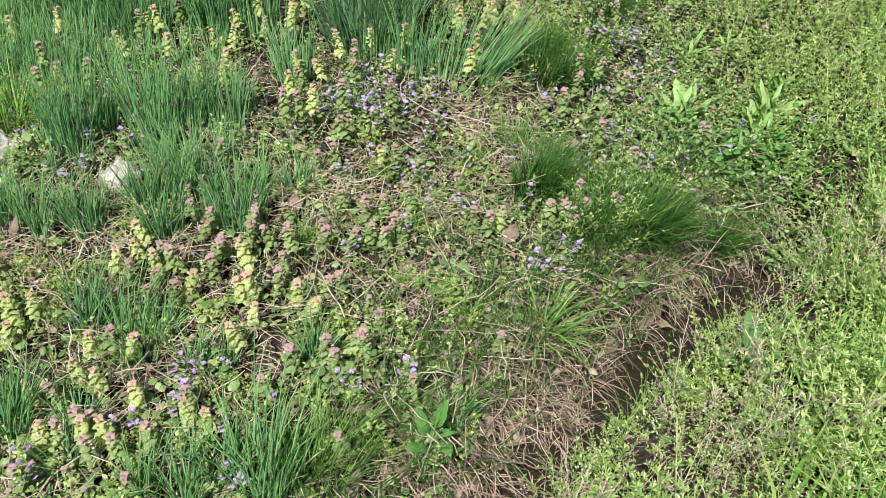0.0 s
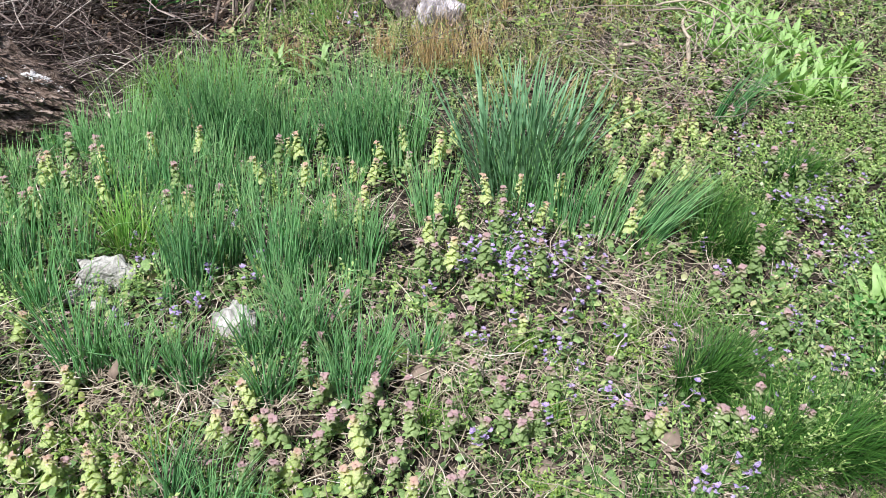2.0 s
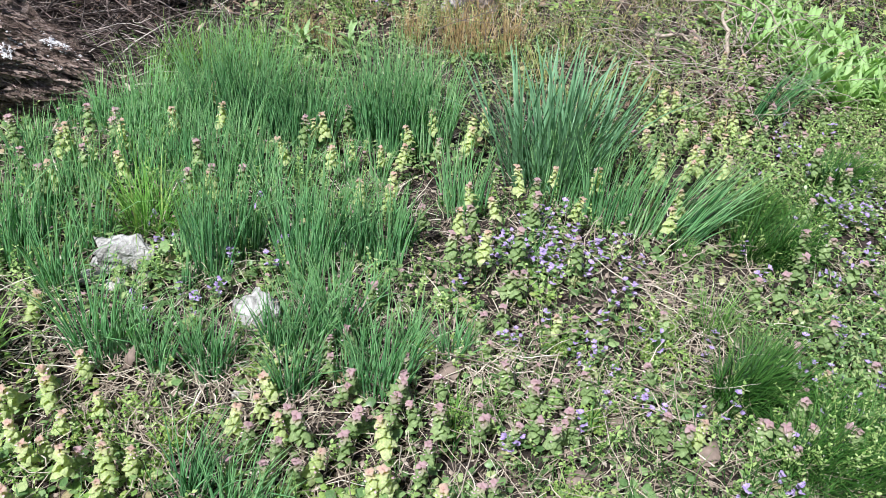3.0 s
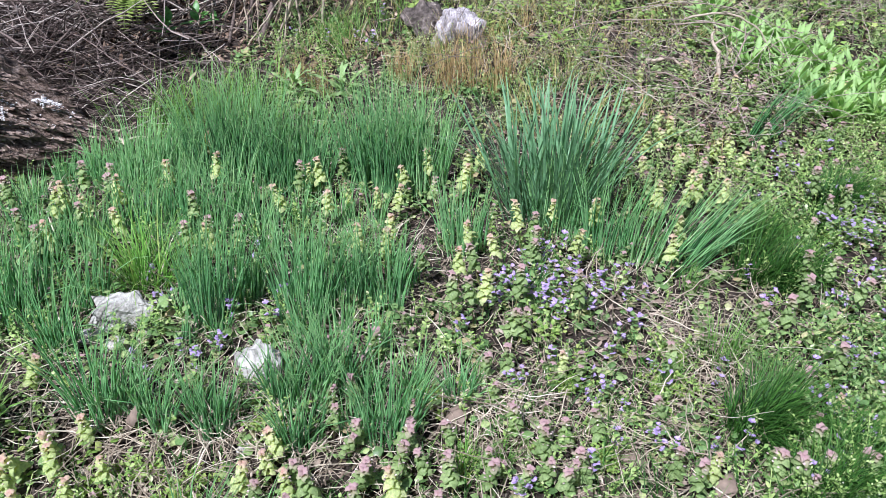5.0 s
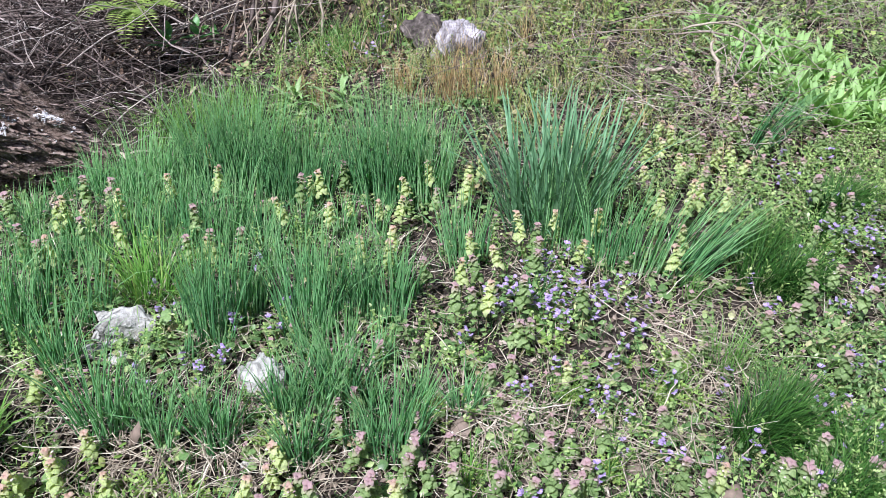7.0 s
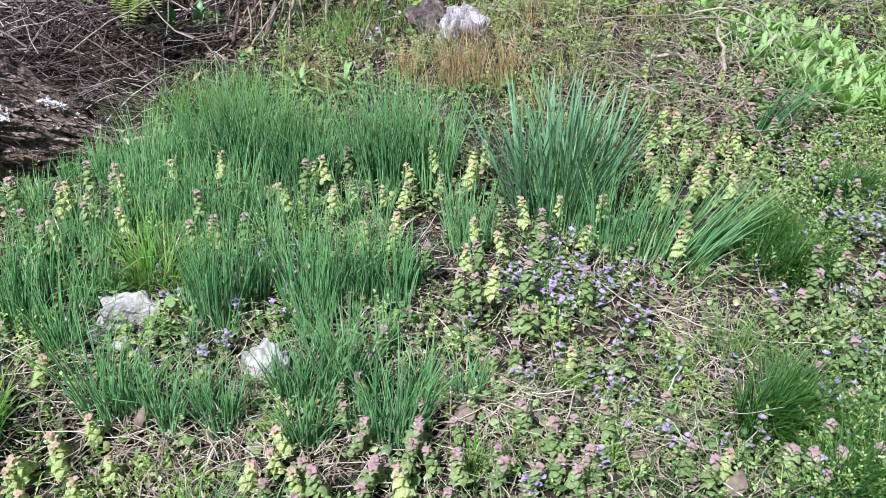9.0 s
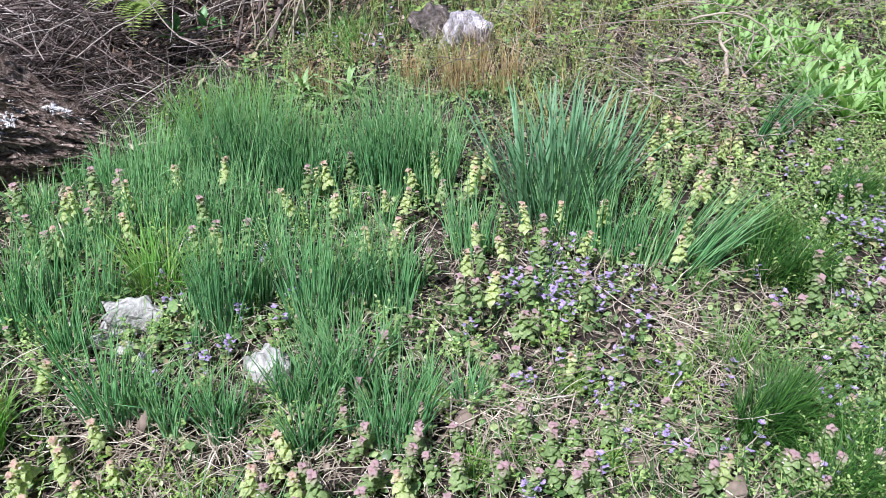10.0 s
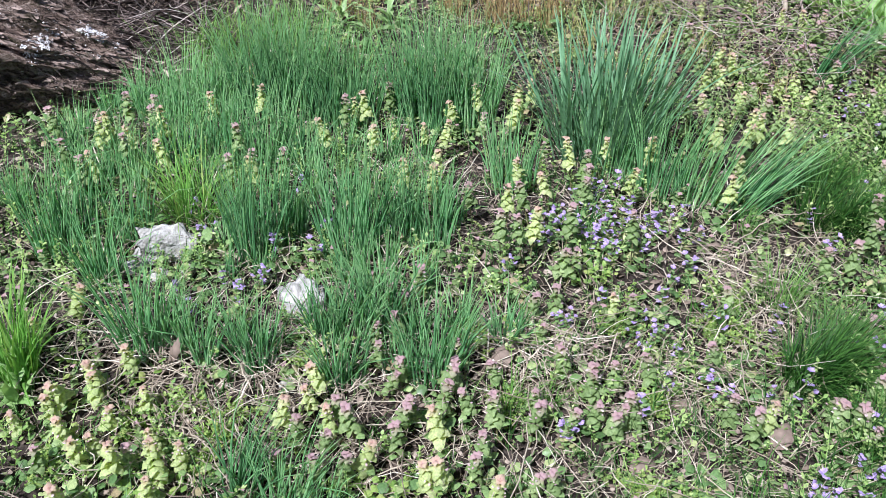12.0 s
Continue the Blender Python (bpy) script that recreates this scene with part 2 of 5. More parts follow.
class Soup:
    """Collects vertices, four-sided faces, a tone along each piece, and material slots."""

    def __init__(self):
        self.v, self.f, self.t, self.m, self.n = [], [], [], [], 0

    def add(self, v, f, t, slot=0):
        self.v.append(v)
        self.f.append(f + self.n)
        self.t.append(t)
        self.m.append(np.full(len(f), slot))
        self.n += len(v)
        return self

    def arrays(self):
        return np.concatenate(self.v), np.concatenate(self.f), np.concatenate(self.t), np.concatenate(self.m)

    def mesh(self, name, *mats, smooth=True):
        v, f, t, m = self.arrays()
        me = bpy.data.meshes.new(name)
        me.vertices.add(len(v))
        me.vertices.foreach_set("co", v.astype(np.float32).ravel())
        me.loops.add(len(f) * 4)
        me.loops.foreach_set("vertex_index", f.astype(np.int32).ravel())
        me.polygons.add(len(f))
        me.polygons.foreach_set("loop_start", np.arange(0, len(f) * 4, 4, dtype=np.int32))
        for mat in mats:
            me.materials.append(mat)
        me.polygons.foreach_set("material_index", m.astype(np.int32))
        me.polygons.foreach_set("use_smooth", np.full(len(f), smooth))
        at = me.attributes.new("tone", "FLOAT", "POINT")
        at.data.foreach_set("value", t.astype(np.float32))
        me.update(calc_edges=True)
        return me


def unit(a):
    return a / np.maximum(np.linalg.norm(a, axis=-1, keepdims=True), 1e-9)


def arcs(base, bearing, length, lean, bend, k=6, power=1.4, wobble=0.0):
    """Paths of k points from base that rise at an angle lean from upright and bend over by bend: (n, k, 3), and the sideways way."""
    n = len(base)
    s = np.linspace(0, 1, k)[None]
    th = lean[:, None] + bend[:, None] * s**power
    bz = bearing[:, None] + (wobble * np.cumsum(rng.normal(0, 1, (n, k)), 1) if wobble else 0 * s)
    step = np.stack([np.sin(th) * np.cos(bz), np.sin(th) * np.sin(bz), np.cos(th)], -1) * (length / (k - 1))[:, None, None]
    step[:, 0] = 0
    p = base[:, None] + np.cumsum(step, 1)
    side = np.stack([-np.sin(bz), np.cos(bz), 0 * bz], -1)
    return p, side


def ribbons(p, side, half, fold=0.25, flat=False):
    """Leaves: strips along the paths p, half as wide as half (n, k), creased along the middle."""
    n, k, _ = p.shape
    tan = unit(np.gradient(p, axis=1))
    nor = unit(np.cross(tan, side))
    w = half[..., None]
    cols = [p - side * w, p + side * w] if flat else [p - side * w, p + nor * w * fold, p + side * w]
    c = len(cols)
    v = np.stack(cols, 2).reshape(-1, 3)
    idx = np.arange(n * k * c).reshape(n, k, c)
    f = np.stack([idx[:, :-1, :-1], idx[:, :-1, 1:], idx[:, 1:, 1:], idx[:, 1:, :-1]], -1).reshape(-1, 4)
    t = np.broadcast_to(np.linspace(0, 1, k)[None, :, None], (n, k, c)).reshape(-1)
    return v, f, t


def tubes(p, radius, sides=4):
    """Stalks and twigs: round rods along the paths p with radius (n, k)."""
    n, k, _ = p.shape
    tan = unit(np.gradient(p, axis=1))
    ref = np.where(np.abs(tan[..., 2:3]) > 0.9, np.array([1.0, 0, 0]), np.array([0, 0, 1.0]))
    a = unit(np.cross(tan, ref))
    b = np.cross(tan, a)
    ang = np.linspace(0, 2 * math.pi, sides, endpoint=False)
    ring = a[:, :, None] * np.cos(ang)[:, None] + b[:, :, None] * np.sin(ang)[:, None]
    v = (p[:, :, None] + ring * radius[:, :, None, None]).reshape(-1, 3)
    idx = np.arange(n * k * sides).reshape(n, k, sides)
    nxt = np.roll(idx, -1, 2)
    f = np.stack([idx[:, :-1], nxt[:, :-1], nxt[:, 1:], idx[:, 1:]], -1).reshape(-1, 4)
    t = np.broadcast_to(np.linspace(0, 1, k)[None, :, None], (n, k, sides)).reshape(-1)
    return v, f, t


def leaf_shape(kind, k):
    """Half-widths along a leaf, 0 to 1."""
    s = np.linspace(0, 1, k)
    if kind == "blade":
        return np.clip(np.minimum(0.6 + 2.5 * s, 1) * (1 - s**3), 0.03, 1)
    if kind == "heart":
        return np.clip(np.sin(math.pi * np.clip(s, 0, 1) ** 0.55) ** 0.8, 0.04, 1)
    if kind == "round":
        return np.clip(np.sqrt(np.clip(1 - (2 * s - 1) ** 2, 0, 1)), 0.06, 1)
    if kind == "spoon":
        return np.clip(0.22 + np.sin(math.pi * np.clip(s, 0, 1) ** 1.5) * 0.8, 0.03, 1) * (1 - 0.85 * (s > 0.97))
    return np.clip(np.sin(math.pi * s**0.8), 0.04, 1)


def leaves(base, bearing, length, width, lean, bend, kind="oval", k=5, fold=0.25, flat=False, roll=0.0):
    p, side = arcs(base, bearing, length, lean, bend, k)
    if roll:
        tilt = rng.normal(0, roll, len(base))
        side = unit(side + np.array([0, 0, 1.0]) * np.tan(np.clip(tilt, -1.2, 1.2))[:, None, None])
    return ribbons(p, side, width[:, None] * 0.5 * leaf_shape(kind, k)[None], fold, flat)


def scatter(template, places, spin, size, tip=None):
    """Repeats a small soup at places (n, 3), turned by spin and scaled by size; tip: (n, 2) how far each leans over."""
    v, f, t, m = template
    n, c, s = len(places), np.cos(spin), np.sin(spin)
    x = v[None, :, 0] * c[:, None] - v[None, :, 1] * s[:, None]
    y = v[None, :, 0] * s[:, None] + v[None, :, 1] * c[:, None]
    z = np.broadcast_to(v[None, :, 2], x.shape)
    if tip is not None:
        x, y = x + z * tip[:, :1], y + z * tip[:, 1:]
    out = np.stack([x, y, z], -1) * size[:, None, None] + places[:, None]
    ff = (f[None] + (np.arange(n) * len(v))[:, None, None]).reshape(-1, 4)
    return out.reshape(-1, 3), ff, np.tile(t, n), np.tile(m, n)


def add_scatter(soup, *args):
    v, f, t, m = scatter(*args)
    soup.v.append(v)
    soup.f.append(f + soup.n)
    soup.t.append(t)
    soup.m.append(m)
    soup.n += len(v)


def part(name, me, parent, label=""):
    ob = new(name, me)
    ob.parent = parent
    return tagged(ob, label)


def thing(name, x, y, label, category, group="", turn=0.0, sink=0.0):
    ob = new(name)
    ob.empty_display_size = 0.02
    ob.matrix_basis = pose(x, y, ground_z(x, y) - sink, 0, 0, turn)
    return tagged(ob, label, category, group)


def u(lo, hi, n):
    return rng.uniform(lo, hi, n)


# ---- ground, with the ditch and the bank ----
DITCH = np.array([0.65, 1.52]), np.array([0.74, 0.67]), np.array([-0.67, 0.74])


def across(x, y):
    """Distance from the ditch's middle, positive on the bank's side."""
    return (x - DITCH[0][0]) * DITCH[2][0] + (y - DITCH[0][1]) * DITCH[2][1] + 0.14 * np.minimum(along(x, y), 0) ** 2


def ditch_at(s, d):
    """The place s metres along the curving ditch and d across it."""
    o = d - 0.14 * np.minimum(s, 0) ** 2
    return DITCH[0][0] + s * DITCH[1][0] + o * DITCH[2][0], DITCH[0][1] + s * DITCH[1][1] + o * DITCH[2][1]


def along(x, y):
    return (x - DITCH[0][0]) * DITCH[1][0] + (y - DITCH[0][1]) * DITCH[1][1]


def waves(x, y, scale, seed):
    """Smooth uneven values about -1 to 1."""
    r = np.random.default_rng(seed)
    out = 0
    for n in range(7):
        a, ph, fr = r.uniform(0, 2 * math.pi), r.uniform(0, 2 * math.pi), r.uniform(0.6, 1.7)
        out = out + np.sin((x * math.cos(a) + y * math.sin(a)) * fr / scale + ph)
    return out / 4.2


def smooth(a, b, x):
    q = np.clip((x - a) / (b - a), 0, 1)
    return q * q * (3 - 2 * q)


def ground_z(x, y):
    x, y = np.asarray(x, float), np.asarray(y, float)
    d = across(x, y) + 0.035 * waves(x, y, 0.09, 3) + 0.02 * waves(x, y, 0.025, 5)
    cut = np.interp(d, [-0.36, -0.2, -0.13, -0.08, 0.02, 0.06, 0.13, 0.24, 0.34], [0, -0.03, -0.1, -0.21, -0.21, -0.15, -0.09, -0.015, 0])
    cut = cut * smooth(0.85, 0.5, along(x, y)) * smooth(0.1, 0.6, y)
    # the plot falls gently towards the ditch and towards the near edge
    straight = (x - DITCH[0][0]) * DITCH[2][0] + (y - DITCH[0][1]) * DITCH[2][1]
    low = -0.075 * (1 - (1 - smooth(1.05, 0.4, straight)) * (1 - smooth(1.6, 1.25, y)))
    bank = 0.095 * np.clip(y - 2.5, 0, 2.5) + 0.5 * smooth(3.75, 4.6, y + 0.12 * waves(x, y, 0.4, 9)) * smooth(-0.6, -1.3, x) + 0.2 * smooth(4.6, 7, y)
    rough = 0.012 * waves(x, y, 0.12, 1) + 0.006 * waves(x, y, 0.035, 2)
    near = smooth(9, 5, np.hypot(x + 0.5, y - 2))
    return cut + low + bank + rough * near + 0.02


def build_ground():
    gx = np.unique(np.concatenate([-np.geomspace(3.6, 300, 22), np.arange(-3.5, 2.3, 0.04), np.arange(0.02, 1.2, 0.04), np.geomspace(2.4, 300, 22)]))
    gy = np.unique(np.concatenate([-np.geomspace(0.1, 300, 22), np.arange(0.0, 5.4, 0.04), np.arange(0.7, 2.2, 0.04) + 0.0201, np.geomspace(5.5, 300, 22)]))
    xx, yy = np.meshgrid(gx, gy)
    zz = ground_z(xx, yy)
    idx = np.arange(xx.size).reshape(xx.shape)
    f = np.stack([idx[:-1, :-1], idx[:-1, 1:], idx[1:, 1:], idx[1:, :-1]], -1).reshape(-1, 4)
    s = Soup().add(np.stack([xx, yy, zz], -1).reshape(-1, 3), f, np.zeros(xx.size))
    return tagged(new("ground", s.mesh("ground", M_SOIL)), "brown soil with a narrow ditch and a low bank", "ground", "", "structure")


build_ground()


def build_water():
    s = np.linspace(-0.8, 0.5, 30)
    rows = [np.stack([*ditch_at(s, o), np.full(30, -0.245)], -1) for o in (-0.16, 0.12)]
    v = np.stack(rows, 1).reshape(-1, 3)
    i = np.arange(29) * 2
    f = np.stack([i, i + 2, i + 3, i + 1], -1)
    w = Soup().add(v, f, np.zeros(len(v)))
    return tagged(new("water", w.mesh("water", m_water)), "dark shallow water standing in the ditch", "water", "", "structure")


build_water()


def on_ground(x, y, lift=0.0):
    return np.stack([x, y, ground_z(x, y) + lift], -1)


def in_field(n, x0=-3.0, x1=1.7, y0=0.6, y1=4.6):
    """Chance places over the plot that the walk passes, thinner farther back."""
    y = y0 + (y1 - y0) * rng.power(0.9, n)
    half = 0.62 * (y + 0.25) + 0.15
    x = -0.25 - 0.1 * (y - 1) + u(-1, 1, n) * half + rng.normal(0, 0.12, n)
    y = y + rng.normal(0, 0.07, n) * smooth(1.0, 0.7, y) + rng.normal(0, 0.12, n) * smooth(4.0, 4.5, y)
    ok = (x > x0) & (x < x1 + rng.normal(0, 0.12, n)) & (y > 0.35)
    return x[ok], y[ok]

# ---- stones, log and brush ----


def stone_mesh(name, mat, size, seed, cuts=9, detail=4, knobs=0.08, worn=()):
    """A worn stone: a ball with flats broken off it and a pitted skin."""
    r = np.random.default_rng(seed)
    bm = bmesh.new()
    bmesh.ops.create_icosphere(bm, subdivisions=detail, radius=1.0)
    flats = [(Vector(r.normal(0, 1, 3)).normalized(), r.uniform(0.5, 0.85)) for _ in range(cuts)]
    flats += [(Vector(n).normalized(), lim) for n, lim in worn]
    off = Vector(r.uniform(-9, 9, 3))
    for v in bm.verts:
        p = v.co.copy()
        for nrm, lim in flats:
            over = p.dot(nrm) - lim
            if over > 0:
                p -= nrm * over * 0.9
        p *= 1 + knobs * noise.fractal(p * 2.2 + off, 0.8, 2.0, 4) + 0.25 * knobs * noise.noise(p * 9 + off)
        v.co = Vector((p.x * size[0], p.y * size[1], p.z * size[2]))
    for fc in bm.faces:
        fc.smooth = True
    me = bpy.data.meshes.new(name)
    bm.to_mesh(me)
    bm.free()
    me.materials.append(mat)
    return me


def stone(x, y, size, seed, label, mat, turn=0, lift=0.3, cuts=9, tilt=0.0, knobs=0.08):
    ob = new("stone", stone_mesh("stone", mat, size, seed, cuts, knobs=knobs))
    ob.matrix_basis = pose(x, y, float(ground_z(x, y)) + size[2] * lift, tilt, 0, turn)
    return tagged(ob, label, "stone", "pale stones in the weeds")


stone(-1.19, 1.88, (0.082, 0.055, 0.066), 3, "rough chalky white stone half sunk among onion grass", M_STONE, 15, 0.4, 16, 10, 0.32)
stone(-0.805, 1.755, (0.08, 0.05, 0.07), 6, "white wedge-shaped stone with a dark crack in the weeds", M_STONE, -20, 0.35, 16, -15, 0.28)
stone(-1.25, 1.8, (0.035, 0.028, 0.024), 8, "small mossy grey stone beside a white stone", M_STONE, 40)
stone(-1.17, 1.78, (0.03, 0.024, 0.022), 9, "small mossy grey stone beside a white stone", M_STONE, 10)
stone(-1.11, 1.82, (0.026, 0.02, 0.018), 10, "small mossy grey stone beside a white stone", M_STONE, 70)
stone(-0.76, 1.55, (0.022, 0.018, 0.014), 11, "small grey pebble on bare litter", M_STONE, 70)
# the second, darker rock is added for the white rock's shaded left face
for x, y, size, seed, mat, tilt, turn, label in ((-0.69, 3.7, (0.14, 0.1, 0.16), 31, M_ROCK, -6, 12, "large white and grey rock on the bank above dry grass"),
                                                 (-0.84, 3.76, (0.1, 0.09, 0.14), 24, M_SHADEROCK, -4, 40, "dark brown rock added as the shaded left face of the white rock")):
    rock = new("rock", stone_mesh("rock", mat, size, seed, 10, 5, 0.22, (((0.15, -0.2, 1), 0.55), ((1, -0.3, 0.1), 0.7), ((-1, -0.5, 0.2), 0.6))))
    rock.matrix_basis = pose(x, y, float(ground_z(x, y)) + 0.05, tilt, 6, turn)
    tagged(rock, label, "rock", "rocks on the bank")


def noise_gap(p):
    """Broken patches: positive where a crust holds."""
    return np.array([noise.noise(Vector(a) * 26) + 0.05 for a in p])


def build_log():
    log = thing("log", -1.64, 2.69, "weathered grey-brown log with peeling bark and lichen", "log")
    log.matrix_basis = Matrix.Translation((0, 0, 0))
    k, m = 120, 96
    s = np.linspace(0, 1, k)
    ends = np.array([-1.64, 2.69, 0.05]), np.array([-2.42, 2.46, 0.3])
    axis = ends[0] + (ends[1] - ends[0]) * s[:, None]
    rad = np.interp(s, [0, 0.05, 0.15, 0.3, 0.45, 0.7, 1], [0.025, 0.05, 0.09, 0.15, 0.2, 0.25, 0.28])
    way = unit(ends[1] - ends[0])
    a = unit(np.cross(way, [0, 0, 1.0]))
    b = np.cross(way, a)
    ang = np.linspace(0, 2 * math.pi, m, endpoint=False)
    r = np.zeros((k, m))
    for i in range(k):
        for j in range(m):
            q = Vector((s[i] * 5, math.cos(ang[j]) * 2.2, math.sin(ang[j]) * 2.2))
            furrow = noise.fractal(Vector((s[i] * 5, math.cos(ang[j]) * 5, math.sin(ang[j]) * 5)), 0.9, 2.1, 4)
            r[i, j] = 0.16 * noise.noise(q) + 0.34 * furrow - 0.45 * abs(noise.noise(Vector((s[i] * 3 + 7, math.cos(ang[j]) * 7, math.sin(ang[j]) * 7))))
    rr = rad[:, None] * (1 + r)
    v = axis[:, None] + a * (np.cos(ang) * rr)[..., None] + b * (np.sin(ang) * rr)[..., None]
    idx = np.arange(k * m).reshape(k, m)
    nxt = np.roll(idx, -1, 1)
    f = np.stack([idx[:-1], nxt[:-1], nxt[1:], idx[1:]], -1).reshape(-1, 4)
    part("bark", Soup().add(v.reshape(-1, 3), f, np.zeros(k * m)).mesh("bark", M_BARK), log)
    # lichen crusts on the upper face: many small scales
    for label, c0, c1, spread, n in (("white crusty lichen", 0.19, 0.32, 0.09, 3000), ("white crusty lichen", 0.36, 0.45, 0.14, 1300), ("grey lichen flecks", 0.12, 0.8, 0.5, 1000)):
        i = (u(c0, c1, n) * k).astype(int)
        mid = {0.19: 4.45, 0.36: 3.8, 0.12: 4.0}[c0]
        jj = rng.normal(mid, spread, n)
        best = (np.round(jj / (2 * math.pi) * m).astype(int)) % m
        p = v[i, best] + rng.normal(0, 0.0035, (n, 3))
        out = unit(v[i, best] - axis[i])
        s2 = Soup()
        side = unit(np.cross(out, rng.normal(0, 1, (n, 3))))
        up2 = np.cross(side, out)
        jump = noise_gap(p) > 0
        p, out, side, up2 = p[jump], out[jump], side[jump], up2[jump]
        n = len(p)
        sz = u(0.0012, 0.0028, n)[:, None] * (0.6 if c0 == 0.12 else 1)
        path = np.stack([p + out * 0.0012 + up2 * sz * q for q in (-1, -0.4, 0.4, 1)], 1)
        s2.add(*ribbons(path, np.repeat(side[:, None], 4, 1), sz * np.array([[0.3, 0.9, 0.9, 0.3]]), 0.05))
        tagged(part("lichen", s2.mesh("lichen", M_LICHEN), log, label), "", "", "", "stuff")
    # loose bark flakes along the log
    n = 4200
    i, j = rng.integers(3, k - 3, n), rng.integers(0, m, n)
    p0, out = v[i, j], unit(v[i, j] - axis[i])
    run = unit(np.cross(np.cross(out, way), out) + rng.normal(0, 0.25, (n, 3)))
    ln = u(0.012, 0.05, n)[:, None]
    path = np.stack([p0 + run * ln * (q - 0.5) + out * (0.001 + 0.012 * abs(q - 0.4)) for q in (0, 0.3, 0.7, 1)], 1)
    fl = Soup().add(*ribbons(path, np.repeat(unit(np.cross(out, run))[:, None], 4, 1), u(0.0012, 0.005, n)[:, None] * np.array([[0.4, 1, 0.9, 0.3]]), 0.3))
    tagged(part("loose_bark", fl.mesh("loose_bark", M_FLAKE), log, "loose curling bark flakes"), "", "", "", "stuff")
    # splintered end
    n = 16
    base = np.stack([u(-1.72, -1.64, n), u(2.65, 2.73, n), u(0.06, 0.12, n)], -1)
    p, side = arcs(base, u(-0.9, 0.5, n), u(0.05, 0.13, n), u(0.9, 1.5, n), u(-0.2, 0.9, n), 5)
    tagged(part("splintered_wood", Soup().add(*ribbons(p, side, u(0.004, 0.01, n)[:, None] * np.array([[1, 0.9, 0.8, 0.6, 0.1]]), 0.4)).mesh("splintered_wood", M_STRAW), log, "pale splintered wood strips at the broken end"), "", "", "", "stuff")


build_log()


def rods(base, bearing, length, lean, bend, r0, r1, k=9, wobble=0.12, sides=5, power=1.2):
    p, _ = arcs(base, bearing, length, lean, bend, k, power, wobble)
    p = p + np.cumsum(rng.normal(0, 0.006, p.shape), 1) * (length / 0.5)[:, None, None]
    return tubes(p, np.linspace(1, 0, k)[None] * (r0 - r1)[:, None] + r1[:, None], sides)


def build_brush():
    n = 3300
    x, y = u(-3.2, -1.3, n), u(2.75, 4.3, n)
    keep = (x < -1.56 - 0.35 * (y - 3) + 0.12 * rng.normal(0, 1, n)) & ((y > 2.9) | (x < -2.2))
    x, y = x[keep], y[keep]
    n = len(x)
    low = on_ground(x, y, 0.0)
    low[:, 2] += rng.power(0.8, n) * 0.4 * smooth(2.6, 3.2, y) * (1 - 0.55 * smooth(3.4, 3.8, y))
    gap = (np.abs(x + 1.76) < 0.24) & (y < 3.42)
    low[gap, 2] = ground_z(x[gap], y[gap]) + u(0, 0.05, int(gap.sum()))
    s = Soup().add(*rods(low, u(0, 6.3, n), np.where(gap, u(0.1, 0.3, n), u(0.15, 0.7, n)), u(0.9, 1.7, n), u(-0.5, 0.9, n), u(0.0012, 0.0042, n), u(0.0006, 0.0016, n), 7, 0.12, 4))
    tagged(new("brush_pile", s.mesh("brush_pile", M_TWIG)), "tangle of dead grey-brown twigs and vines behind the log", "brush", "", "stuff")


build_brush()


def branch(name, x, y, z, bearing, length, lean, bend, r, label, category, mat=None, group="", twigs=2):
    ob = thing(name, x, y, label, category, group)
    one = lambda *a: [np.array([v], float) for v in a]  # noqa: E731
    base = np.array([[0, 0, z]])
    p, _ = arcs(base, *one(radians(bearing), length, radians(lean), radians(bend)), 14, 1.2, 0.05)
    p = p + np.cumsum(rng.normal(0, 0.004, p.shape), 1)
    part("stem", Soup().add(*tubes(p, np.linspace(r, r * 0.45, 14)[None], 6)).mesh("stem", mat or M_TWIG), ob)
    if twigs:
        at = p[0, rng.integers(3, 12, twigs)]
        v = rods(at, radians(bearing) + rng.normal(0, 0.9, twigs), u(0.2, 0.45, twigs) * length, u(0.6, 1.6, twigs), u(-0.4, 0.8, twigs), np.full(twigs, r * 0.5), np.full(twigs, r * 0.2))
        nv, nf = len(v[0]) // twigs, len(v[1]) // twigs
        for i in range(twigs):
            part("side_twig", Soup().add(v[0][i * nv:(i + 1) * nv], v[1][:nf], v[2][:nv]).mesh("side_twig", mat or M_TWIG), ob)
    return ob


M_PALE = plant_mat("pale_vine", [(0, (0.12, 0.09, 0.075)), (0.6, (0.28, 0.22, 0.185)), (1, (0.56, 0.48, 0.42))], None, (0, 1), 0.75, 0.0, 60)
for x, y, z, be, ln, le, bd, r in (
    (-2.75, 3.0, 0.25, 20, 0.9, 80, 25, 0.007), (-2.9, 3.15, 0.35, -10, 1.0, 85, 20, 0.008), (-2.5, 3.3, 0.2, 10, 0.8, 70, 60, 0.005),
    (-2.3, 3.55, 0.25, 35, 0.7, 75, 40, 0.005), (-2.0, 3.35, 0.1, -20, 0.75, 60, 80, 0.004), (-2.6, 3.7, 0.3, 0, 0.9, 85, 10, 0.009),
    (-2.1, 3.0, 0.12, 60, 0.5, 50, 60, 0.004), (-1.9, 3.05, 0.1, 120, 0.5, 50, 60, 0.004), (-2.95, 3.5, 0.4, 15, 0.9, 80, 20, 0.006),
    (-1.75, 3.2, 0.05, 10, 0.55, 65, 50, 0.0035), (-2.2, 3.8, 0.3, -30, 0.6, 60, 70, 0.005), (-2.4, 2.95, 0.2, 160, 0.5, 70, 30, 0.005)):
    branch("dead_branch", x, y, z, be, ln, le, bd, r, "bare grey dead branch lying in the brush pile", "branch", None, "dead branches in the brush")
